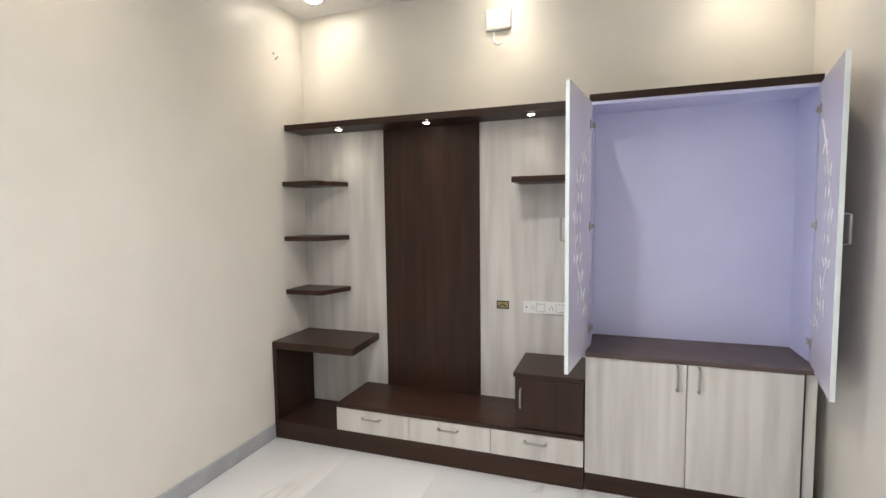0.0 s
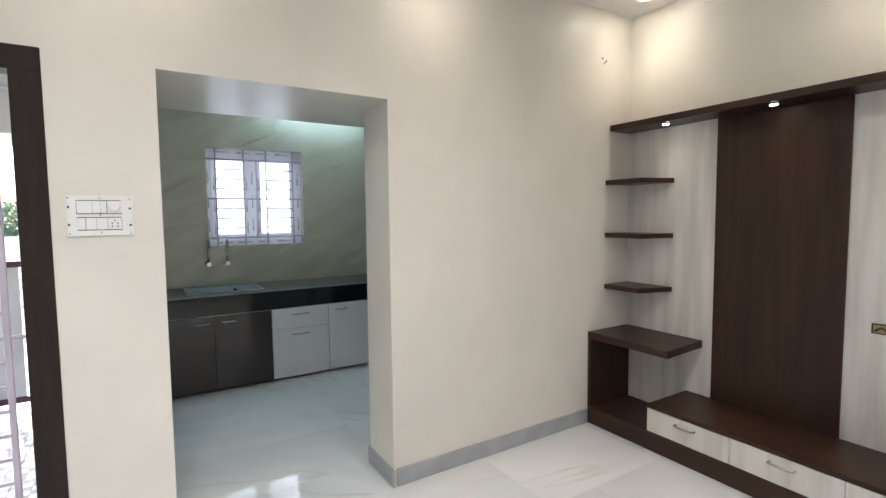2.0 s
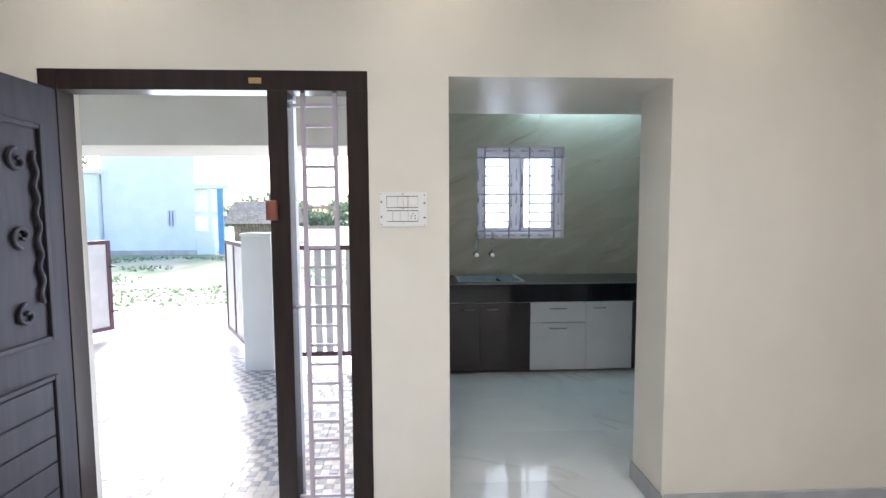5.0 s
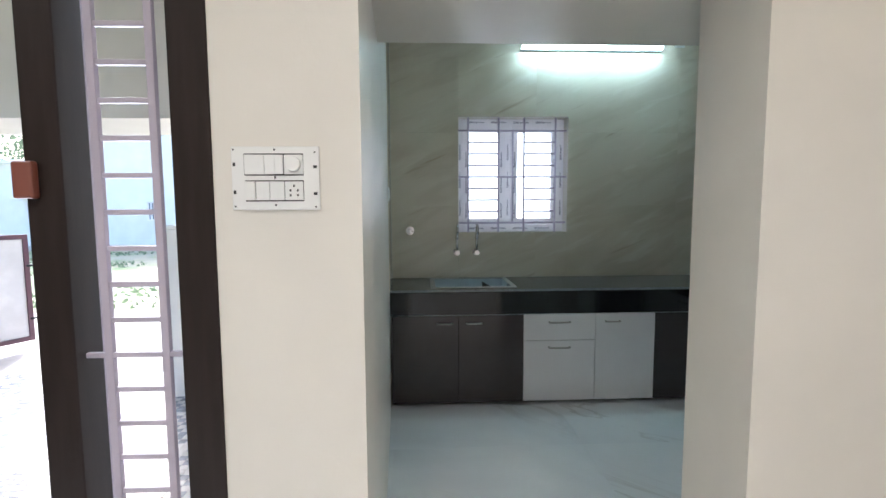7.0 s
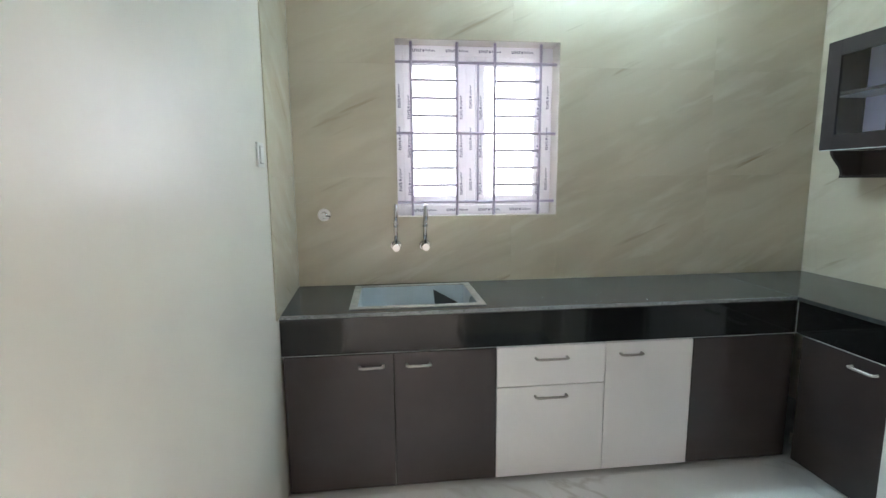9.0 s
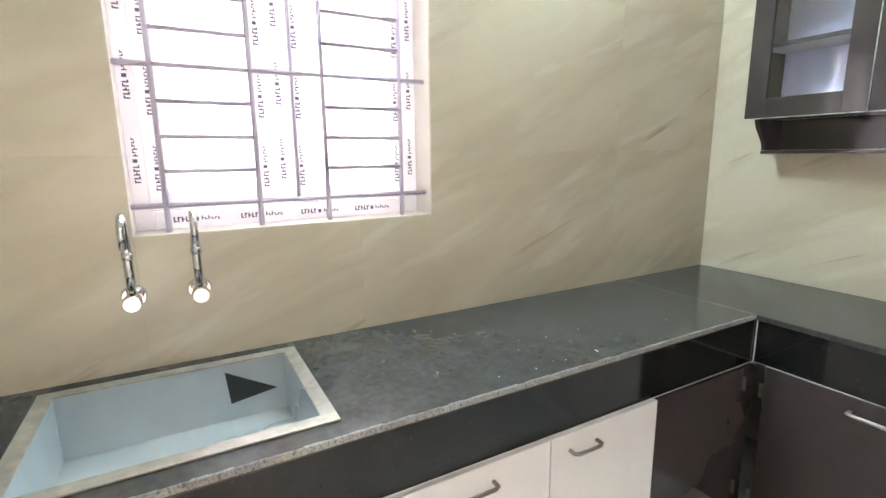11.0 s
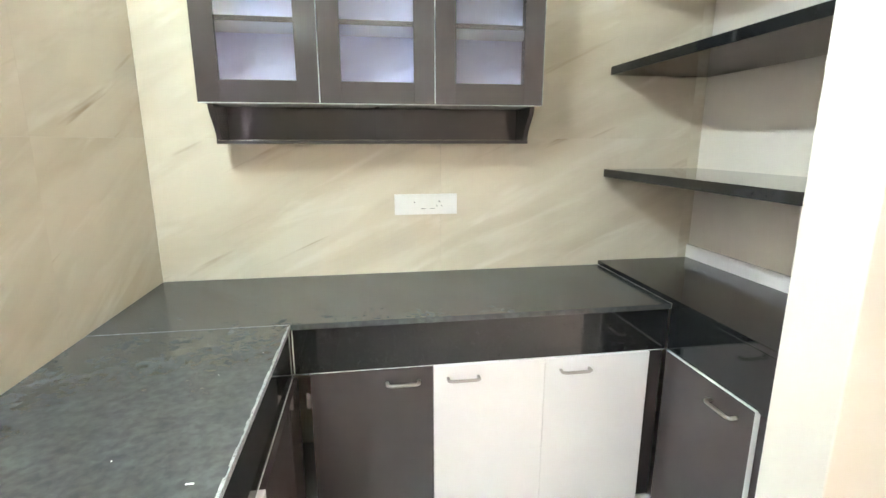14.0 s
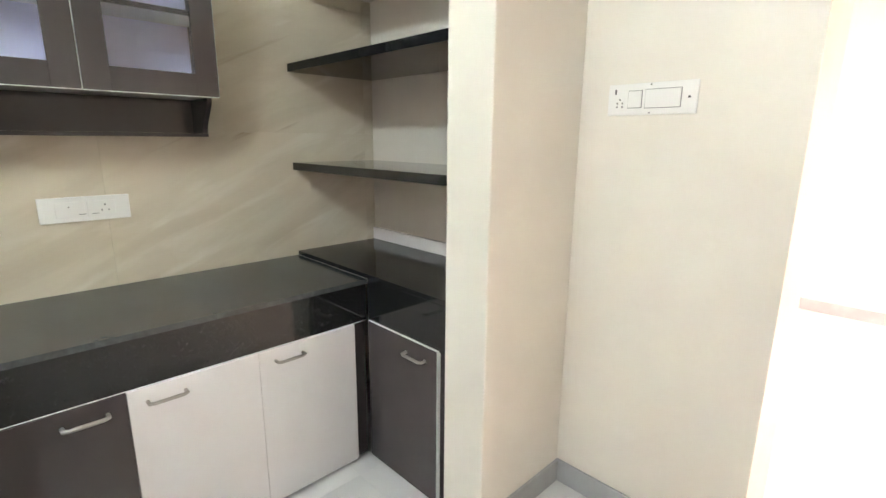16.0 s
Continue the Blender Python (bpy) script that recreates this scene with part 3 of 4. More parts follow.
# ---- things on the living room walls ----
ac = thing("ac_box", (1.456, YL, 2.69), "white plastic isolator box high on the wall", "switch box")
part("case", box((1.378, YL - 0.035, 2.628), (1.535, YL, 2.752), 0.006), M_PLATE, ac)
part("cover", box((1.392, YL - 0.040, 2.645), (1.521, YL - 0.0352, 2.738), 0.002), M_PLATE, ac)
part("cable", rod([(1.425, YL - 0.012, 2.63), (1.425, YL - 0.02, 2.58), (1.438, YL - 0.03, 2.548), (1.462, YL - 0.035, 2.535), (1.482, YL - 0.035, 2.545)], 0.006, 8), M_PLATE, ac, "short loose white cable")
holes = thing("wall_plugs", (0, 1.677, 2.553), "two small drilled plugs in the wall", "wall plug")
for dy, dz in ((-0.02, 0.018), (0.018, 0.004), (0.0, -0.012)):
    part("plug", rod([(-0.001, 1.677 + dy, 2.553 + dz), (0.004, 1.677 + dy, 2.553 + dz)], 0.006, 8), M_DARK, holes)
alarm = thing("junction_cap", (0, -0.35, 2.60), "red plastic cap on the wall above the opening", "cap")
part("cap", box((0, -0.40, 2.578), (0.025, -0.30, 2.66), 0.006), M_RED, alarm)
socket_plate((0.0, -1.25, 1.503), 0.214, 0.156, (1, 0), [
    ("row", -0.003, 0.0335, 0.143, 0.054), ("rocker", -0.050, 0.0335, 0.048, 0.048), ("rocker", -0.0125, 0.0335, 0.025, 0.048), ("raised", 0.0105, 0.0335, 0.019, 0.047),
    ("blank", 0.045, 0.0335, 0.046, 0.048), ("knob", 0.045, 0.0345, 0.040, 0.04),
    ("row", -0.003, -0.031, 0.143, 0.052), ("raised", -0.0615, -0.031, 0.025, 0.046), ("rocker", -0.031, -0.031, 0.033, 0.046), ("rocker", 0.004, -0.031, 0.035, 0.046), ("socket", 0.045, -0.031, 0.045, 0.046),
    ("screw", -0.100, 0.034, 0.006, 0.009), ("screw", -0.100, -0.034, 0.006, 0.009), ("screw", 0.097, 0.028, 0.009, 0.007), ("screw", 0.097, -0.038, 0.009, 0.007),
    ("screw", -0.001, 0.070, 0.004, 0.005), ("screw", -0.001, 0.002, 0.004, 0.006), ("screw", -0.001, -0.066, 0.004, 0.005),
    ("screw", -0.101, 0.070, 0.004, 0.004), ("screw", 0.097, 0.064, 0.004, 0.004), ("screw", -0.100, -0.069, 0.004, 0.004), ("screw", 0.097, -0.071, 0.004, 0.004)],
    "large white switchboard with fan regulator and socket")
for x, y in DOWNLIGHTS:
    dl = thing("downlight", (x, y, CEIL), "round recessed warm ceiling downlight, lit (middle row added as fill)", "downlight", group="ceiling downlights")
    part("ring", rod([(x, y, CEIL), (x, y, CEIL - 0.006)], [0.062, 0.056], 24), M_PLATE, dl)
    part("lens", rod([(x, y, CEIL - 0.0062), (x, y, CEIL - 0.009)], 0.046, 24), M_LAMP, dl, "glowing warm lens")
for x, y in COVE_LIGHTS:
    part("lens", rod([(x, y, 2.0696), (x, y, 2.0675)], 0.019, 16), M_COVE, canopy, "glowing warm lens")

# ---- front door ----
door = structure("door_frame", boxes([((-0.10, -2.83, 0), (0.006, -2.75, 2.12)), ((-0.10, -2.75, 2.032), (0.006, -1.405, 2.12)), ((-0.10, -1.85, 0), (0.006, -1.762, 2.032)),
                 ((-0.10, -1.50, 0), (0.006, -1.405, 2.032)), ((-0.10, -1.762, 0), (0.006, -1.50, 0.07))], 0.003), M_FRAME, "dark brown timber door frame with side light", "door frame")
part("catch", box((0.0065, -1.925, 2.060), (0.014, -1.870, 2.085), 0.002), M_BRASS, door, "small brass catch")
part("latch", box((0.0065, -1.865, 1.455), (0.03, -1.815, 1.545), 0.006), M_LOCK, door, "rust red strike plate")
grille = thing("side_grille", (-0.115, -1.63, 0.0), "pale lilac steel ladder grille in the side light", "grille")
# lilac strips stand in for outdoor light on the jamb faces
part("lit_jamb_strip", boxes([((-0.15, -1.770, 0), (-0.101, -1.7625, 2.06)), ((-0.15, -1.4995, 0), (-0.101, -1.492, 2.06))]), M_BARK, grille)
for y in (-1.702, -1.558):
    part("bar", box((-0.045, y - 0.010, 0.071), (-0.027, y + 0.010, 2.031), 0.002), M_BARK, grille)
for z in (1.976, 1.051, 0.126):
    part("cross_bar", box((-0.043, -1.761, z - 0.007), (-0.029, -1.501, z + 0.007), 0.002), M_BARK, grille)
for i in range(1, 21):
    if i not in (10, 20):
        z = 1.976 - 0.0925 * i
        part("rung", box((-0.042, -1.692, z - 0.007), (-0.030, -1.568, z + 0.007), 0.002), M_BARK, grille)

leaf = thing("entrance_door", (0.008, -2.752, 0), "grey-brown carved timber door standing wide open", "door")
LY = -2.752
part("door_leaf", box((0.010, LY - 0.036, 0.012), (0.895, LY, 2.03), 0.003), M_LEAF, leaf)
for z0, z1 in ((0.95, 1.86), (0.16, 0.80)):
    rim = boxes([((0.105, LY + 0.0005, z0), (0.125, LY + 0.016, z1)), ((0.785, LY + 0.0005, z0), (0.805, LY + 0.016, z1)),
                 ((0.126, LY + 0.0005, z0), (0.784, LY + 0.016, z0 + 0.02)), ((0.126, LY + 0.0005, z1 - 0.02), (0.784, LY + 0.016, z1))], 0.004)
    mould = part("moulding", rim, M_LEAF, leaf, "raised panel moulding")
for i in range(5):
    part("lower_board", box((0.135, LY + 0.0005, 0.19 + i * 0.118), (0.775, LY + 0.010, 0.30 + i * 0.118), 0.004), M_LEAF, leaf)
for k, (cz, turn) in enumerate(((1.08, 1), (1.40, -1), (1.70, 1))):
    pts = [(0.20 + 0.012 * a * math.cos(a * 1.1) * 0.6 + 0.03, LY + 0.008, cz + turn * 0.012 * a * math.sin(a * 1.1) * 0.6) for a in [0.6 + i * 0.28 for i in range(24)]]
    part("scroll", rod(pts, 0.008, 8), M_LEAF, leaf, "carved scroll")
twist = [(0.155 + 0.008 * math.sin(i * 0.9), LY + 0.010 + 0.004 * math.cos(i * 0.9), 1.12 + i * 0.016) for i in range(40)]
part("twist_carving", rod(twist, 0.010, 8), M_LEAF, leaf, "carved rope twist")
leaf.rotation_euler = (0, 0, radians(-3))

# ---- kitchen: counters ----
CT, CB = 0.838, 0.655
CX, CY = -2.168, 1.360
SX0, SX1, SY0, SY1 = -2.715, -2.240, -0.818, -0.200
west_top = thing("west_counter", (-2.4, 0.1, 0), "black granite counter with dusty top and deep front", "counter")
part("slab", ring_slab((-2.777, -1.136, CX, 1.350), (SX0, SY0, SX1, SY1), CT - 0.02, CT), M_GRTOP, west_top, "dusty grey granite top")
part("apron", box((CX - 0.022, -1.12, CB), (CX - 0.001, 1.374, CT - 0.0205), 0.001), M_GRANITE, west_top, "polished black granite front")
part("chipped_edge", box((CX, -1.12, CT - 0.015), (CX + 0.002, 1.351, CT - 0.001)), M_CHIP, west_top, "rough grey cut edge")
worn = bmesh.new()
rnd = random.Random(5)
at = -1.12
while at < 1.33:
    step = rnd.uniform(0.012, 0.04)
    depth = rnd.uniform(0.001, 0.0055)
    box((CX - depth, at, CT + 0.0002), (CX + 0.0018, at + step, CT + rnd.uniform(0.0006, 0.0012)), 0, worn)
    at += step
part("worn_edge", worn, M_CHIP, west_top, "pale chipped counter edge")
part("joint_line", box((CX - 0.0005, -1.12, CB - 0.0008), (CX + 0.0010, 1.36, CB + 0.001)), M_EDGE, west_top, "pale sealant line")
north_top = thing("north_counter", (-1.5, 1.65, 0), "polished black granite counter with deep front", "counter")
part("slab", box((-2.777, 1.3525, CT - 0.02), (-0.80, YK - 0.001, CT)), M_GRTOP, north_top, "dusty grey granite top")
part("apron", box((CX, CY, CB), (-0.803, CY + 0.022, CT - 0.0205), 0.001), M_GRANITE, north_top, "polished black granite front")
part("chipped_edge", box((CX + 0.003, CY - 0.0022, CT - 0.008), (-0.803, CY - 0.0002, CT - 0.001)), M_CHIP, north_top)
part("joint_line", box((CX + 0.003, CY - 0.0018, CB - 0.0008), (-0.803, CY - 0.0002, CB + 0.0012)), M_EDGE, north_top, "pale sealant line")
part("corner_line", box((CX + 0.0022, CY - 0.003, CB), (CX + 0.0055, CY - 0.0003, CT - 0.002)), M_EDGE, north_top, "pale sealant line")
part("slab_joint", box((-2.775, 1.3502, CT - 0.01), (CX, 1.3523, CT + 0.0006)), M_CHIP, north_top)
east_top = thing("east_counter", (-0.55, 1.3, 0), "black granite ledge under the shelves", "counter")
part("slab", box((-0.80, 0.871, CT + 0.001), (-0.321, YK - 0.001, CT + 0.021), 0.0015), M_GRANITE, east_top, "polished black granite top")
part("apron", box((-0.800, 0.871, CB), (-0.780, 1.352, CT), 0.001), M_GRANITE, east_top, "polished black granite front")

FX, FY, FT, FB = -2.152, 1.351, 0.6535, 0.014


def base_unit(name, lo, hi, label):
    th = thing(name, ((lo[0] + hi[0]) / 2, (lo[1] + hi[1]) / 2, 0), label, "cabinet", group="kitchen base cabinets")
    part("body", box(lo, hi), M_GREY, th)
    return th


for y0, y1, kind, hy in ((-1.108, -0.631, "dark", -0.73), (-0.629, -0.162, "dark", -0.52), (-0.158, 0.364, "drawers", 0.10), (0.368, 0.807, "white", 0.49), (0.811, 1.343, "dark_plain", 0)):
    mt = M_GREY if kind.startswith("dark") else M_WHITE
    word = "dark mauve-grey" if mt is M_GREY else "glossy white"
    th = base_unit("base_cabinet", (-2.775, y0, FB), (FX - 0.019, y1, CB - 0.001), word + " kitchen base cabinet under the granite counter")
    spans = ((0.464, FT), (FB, 0.460)) if kind == "drawers" else ((FB, FT),)
    for z0, z1 in spans:
        d = part("drawer" if kind == "drawers" else "door", box((FX - 0.018, y0, z0), (FX, y1, z1), 0.0015), mt, th)
        if kind != "dark_plain":
            bow_handle(d, (FX, hy, (0.598 if z0 > 0.4 else 0.412) if kind == "drawers" else 0.60), (0, 1, 0), (1, 0, 0), 0.15 if kind == "drawers" else 0.105)
for x0, x1, mt, hx in ((-2.115, -1.694, M_GREY, -1.80), (-1.692, -1.2825, M_WHITE, -1.585), (-1.2815, -0.870, M_WHITE, -1.165)):
    word = "dark mauve-grey" if mt is M_GREY else "glossy white"
    th = base_unit("base_cabinet", (x0, FY + 0.019, FB), (x1, 1.944, CB - 0.001), word + " kitchen base cabinet under the granite counter")
    d = part("door", box((x0, FY, FB), (x1, FY + 0.018, FT), 0.0015), mt, th)
    bow_handle(d, (hx, FY, 0.605), (1, 0, 0), (0, -1, 0), 0.11)
    if mt is M_GREY:
        for z in (0.56, 0.12):
            part("hinge", box((x0 - 0.014, FY - 0.002, z - 0.028), (x0 - 0.001, FY + 0.002, z + 0.028)), M_STEEL, d, "steel hinge plate")
filler = tagged(link("filler_panel", box((-0.868, FY + 0.02, FB), (-0.806, FY + 0.035, CB - 0.001)), M_GREY), "dark upright filler panel between cabinets", "panel")
th = base_unit("base_cabinet", (-0.790, 0.872, FB), (-0.325, 1.342, CB - 0.001), "dark mauve-grey cabinet with white edged door")
d = part("door", box((-0.810, 0.912, FB), (-0.792, 1.340, FT + 0.004), 0.001), M_GREY, th)
part("edge_band", boxes([((-0.8098, 0.913, FT + 0.0045), (-0.7922, 1.339, FT + 0.0065)), ((-0.8098, 0.9095, FB), (-0.7922, 0.9115, FT + 0.006))]), M_EDGE, d, "white edge band")
bow_handle(d, (-0.810, 1.03, 0.60), (0, 1, 0), (-1, 0, 0), 0.11)

crumbs = bmesh.new()
rnd = random.Random(9)
for _ in range(11):
    x, y = rnd.uniform(-2.6, CX - 0.02), rnd.choice((rnd.uniform(0.0, 1.2), rnd.uniform(0.25, 0.75)))
    w, d = rnd.uniform(0.001, 0.003), rnd.uniform(0.001, 0.0025)
    box((x, y, CT + 0.0001), (x + w, y + d, CT + 0.0015), 0, crumbs)
box((-2.233, 0.60, CT + 0.0001), (-2.219, 0.6025, CT + 0.0012), 0, crumbs)
tagged(link("plaster_crumbs", crumbs, M_PLATE), "white plaster crumbs scattered on the granite counter", "crumbs", kind="stuff")

# ---- sink and taps ----
sink = thing("kitchen_sink", (-2.47, -0.51, CT), "steel sink with pale blue film, set in granite", "sink")
RW = 0.028
part("rim", boxes([((SX0 - 0.008, SY0 - 0.008, CT + 0.001), (SX0 + RW, SY1 + 0.008, CT + 0.006)), ((SX1 - RW, SY0 - 0.008, CT + 0.001), (SX1 + 0.008, SY1 + 0.008, CT + 0.006)),
                   ((SX0 + RW, SY0 - 0.008, CT + 0.001), (SX1 - RW, SY0 + RW, CT + 0.006)), ((SX0 + RW, SY1 - RW, CT + 0.001), (SX1 - RW, SY1 + 0.008, CT + 0.006))], 0.001), M_RIM, sink, "dull stained steel rim")
bx0, bx1, by0, by1, bz = SX0 + RW, SX1 - RW, SY0 + RW, SY1 - RW, CT - 0.172
part("basin", boxes([((bx0 - 0.004, by0, bz), (bx0, by1, CT)), ((bx1, by0, bz), (bx1 + 0.004, by1, CT)), ((bx0 - 0.004, by0 - 0.004, bz), (bx1 + 0.004, by0, CT)),
                     ((bx0 - 0.004, by1, bz), (bx1 + 0.004, by1 + 0.004, CT)), ((bx0 - 0.004, by0 - 0.004, bz - 0.004), (bx1 + 0.004, by1 + 0.004, bz))]), M_BASIN, sink, "pale blue filmed basin")
# thin dark triangle laid against the basin's back wall
part("dark_triangle", prism([(by1 - 0.17, CT - 0.02), (by1 - 0.03, CT - 0.10), (by1 - 0.16, CT - 0.12)], "x", bx0 + 0.001, bx0 + 0.004), M_DARK, sink, "flat dark triangle on the basin wall")
part("drain", rod([(-2.47, -0.51, bz + 0.0005), (-2.47, -0.51, bz + 0.006)], 0.045, 20), M_CHROME, sink)


def wall_tap(y):
    tap = thing("wall_tap", (XK, y, 1.055), "chrome swan neck wall tap", "tap", group="taps over the sink")
    part("flange", rod([(XK, y, 1.055), (XK + 0.010, y, 1.055)], [0.032, 0.028], 20), M_CHROME, tap)
    part("body", rod([(XK + 0.0105, y, 1.055), (XK + 0.065, y, 1.055)], 0.020, 16), M_CHROME, tap)
    part("knob", rod([(XK + 0.066, y, 1.055), (XK + 0.095, y, 1.055)], [0.024, 0.020], 12), M_CHROME, tap)
    pts = [(XK + 0.045, y, 1.075), (XK + 0.045, y, 1.13), (XK + 0.045, y, 1.19), (XK + 0.045, y, 1.245)]
    pts += [(XK + 0.085 - 0.04 * math.cos(a), y, 1.245 + 0.04 * math.sin(a)) for a in [math.pi * i / 8 for i in range(1, 9)]]
    pts += [(XK + 0.125, y, 1.205)]
    part("spout", rod(pts, [0.012] * 3 + [0.0095] * (len(pts) - 3), 12), M_CHROME, tap)
    part("collar", rod([(XK + 0.045, y, 1.165), (XK + 0.045, y, 1.185)], 0.0145, 12), M_CHROME, tap)
    return tap


wall_tap(-0.597)
wall_tap(-0.435)
valve = thing("wall_valve", (XK, -0.985, 1.235), "round chrome wall valve", "valve")
part("flange", rod([(XK, -0.985, 1.235), (XK + 0.008, -0.985, 1.235)], 0.035, 20), M_CHROME, valve)
part("spindle", rod([(XK + 0.009, -0.985, 1.235), (XK + 0.045, -0.985, 1.235)], [0.018, 0.013], 12), M_CHROME, valve)
part("lever", box((XK + 0.046, -0.992, 1.216), (XK + 0.054, -0.952, 1.228), 0.002), M_CHROME, valve)

# ---- kitchen window ----
def print_word(bm, x, across, start, upright):
    """Unreadable print: a bold word, a small round mark and a lighter word, as short strokes."""
    def stroke(c0, c1, a0, a1):
        if upright:
            box((x, across + c0, a0), (x + 0.0005, across + c1, a1), 0, bm)
        else:
            box((x, a0, across + c0), (x + 0.0005, a1, across + c1), 0, bm)
    at = start
    for k in range(5):
        stroke(-0.008, 0.008, at, at + 0.0042)
        stroke((-0.008, 0.004, -0.002)[k % 3], (-0.004, 0.008, 0.002)[k % 3], at + 0.0042, at + 0.0085)
        at += 0.0108
    stroke(-0.007, 0.005, at + 0.004, at + 0.014)
    at += 0.022
    for k in range(6):
        stroke(-0.005, 0.008 if k in (0, 2) else 0.003, at, at + 0.0032)
        stroke(-0.005 if k % 2 else 0.000, -0.002 if k % 2 else 0.003, at + 0.0032, at + 0.007)
        at += 0.0092


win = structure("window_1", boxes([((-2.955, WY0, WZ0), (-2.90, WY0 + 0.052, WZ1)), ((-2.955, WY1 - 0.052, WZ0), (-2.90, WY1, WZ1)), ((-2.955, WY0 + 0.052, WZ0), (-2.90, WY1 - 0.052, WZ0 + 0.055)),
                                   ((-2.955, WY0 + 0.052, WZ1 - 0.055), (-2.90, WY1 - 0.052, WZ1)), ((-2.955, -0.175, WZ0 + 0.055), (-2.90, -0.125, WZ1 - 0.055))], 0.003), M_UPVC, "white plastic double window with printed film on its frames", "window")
for a, b in ((WY0 + 0.044, -0.177), (-0.123, WY1 - 0.054)):
    z0, z1 = WZ0 + 0.057, WZ1 - 0.057
    s = 0.054
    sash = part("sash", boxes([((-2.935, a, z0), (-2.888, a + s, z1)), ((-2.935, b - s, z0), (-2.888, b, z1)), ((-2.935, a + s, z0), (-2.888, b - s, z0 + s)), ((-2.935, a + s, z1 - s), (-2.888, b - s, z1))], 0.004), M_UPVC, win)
    pane = part("pane", box((-2.916, a + s, z0 + s), (-2.911, b - s, z1 - s)), M_PANE, sash)
    pane.visible_shadow = False
    marks = bmesh.new()
    for y in (a + 0.03, b - 0.03):
        z = z0 + 0.06
        while z < z1 - 0.14:
            print_word(marks, -2.8876, y, z, True)
            z += 0.215
    part("printing", marks, M_PRINT, sash, "unreadable blue printing on film")
marks = bmesh.new()
for y in (WY0 + 0.022, -0.15, WY1 - 0.026):
    z = WZ0 + 0.14
    while z < WZ1 - 0.16:
        print_word(marks, -2.8996, y, z, True)
        z += 0.235
for z in (WZ0 + 0.027, WZ1 - 0.027):
    y = WY0 + 0.1
    while y < WY1 - 0.2:
        print_word(marks, -2.8996, z, y, False)
        y += 0.19
part("printing", marks, M_PRINT, win, "unreadable blue printing on film")
# glowing sheet added as sky: it lights the kitchen and blocks the sun
structure("backdrop", box((-3.62, -1.38, 0.6), (-3.60, 1.3, 3.5)), M_SKY, "plain glowing white sheet for the sky outside the kitchen window", "backdrop")
bars = thing("window_grille", (-2.83, -0.125, WZ0), "pale lilac steel bar grille inside the window", "grille")
VY = (-0.495, -0.24, -0.025, 0.24)
for y in VY:
    part("bar", rod([(-2.83, y, WZ0), (-2.83, y, WZ1)], 0.008, 8), M_BAR, bars)
for z in (2.062, 1.68, 1.295):
    part("cross_bar", rod([(-2.83, WY0, z), (-2.83, WY1, z)], 0.0075, 8), M_BAR, bars)
for top, bot in ((2.062, 1.68), (1.68, 1.295)):
    for i in (1, 2, 3):
        z = top + (bot - top) * i / 4
        for a, b in ((VY[0], VY[1]), (VY[2], VY[3])):
            part("rung", rod([(-2.83, a, z), (-2.83, b, z)], 0.0072, 8), M_BAR, bars)
part("bar", rod([(-2.83, -0.12, 1.295), (-2.83, -0.12, 2.062)], 0.0055, 8), M_BAR, bars)

# ---- upper cabinet and rack ----
up = thing("wall_cabinet", (-1.85, YK, 1.563), "mauve-grey wall cabinet with glazed doors and lower rack", "cabinet")
UX0, UX1, UY, UZ0, UZ1 = -2.487, -1.209, 1.70, 1.563, 2.12
part("bottom", box((UX0, UY + 0.019, UZ0), (UX1, YK - 0.001, UZ0 + 0.016)), M_WHITE, up, "white laminate floor")
part("top", box((UX0, UY + 0.019, UZ1 - 0.016), (UX1, YK - 0.001, UZ1)), M_GREY, up)
part("back", box((UX0 + 0.016, YK - 0.010, UZ0 + 0.017), (UX1 - 0.016, YK - 0.001, UZ1 - 0.017)), M_LILAC, up, "lilac laminate back")
part("side", box((UX0, UY + 0.019, UZ0 + 0.017), (UX0 + 0.015, YK - 0.001, UZ1 - 0.017)), M_GREY, up)
part("side", box((UX1 - 0.015, UY + 0.019, UZ0 + 0.017), (UX1, YK - 0.001, UZ1 - 0.017)), M_GREY, up)
for x in (-2.0625, -1.634):
    part("divider", box((x - 0.008, UY + 0.03, UZ0 + 0.017), (x + 0.008, YK - 0.011, UZ1 - 0.017)), M_LILAC, up)
for a, b in ((UX0 + 0.017, -2.072), (-2.053, -1.643), (-1.625, UX1 - 0.017)):
    part("inner_shelf", box((a, UY + 0.03, 1.842), (b, YK - 0.011, 1.858)), M_WHITE, up)
    part("shelf_edge", box((a, UY + 0.0275, 1.841), (b, UY + 0.0295, 1.859)), M_GREY, up)
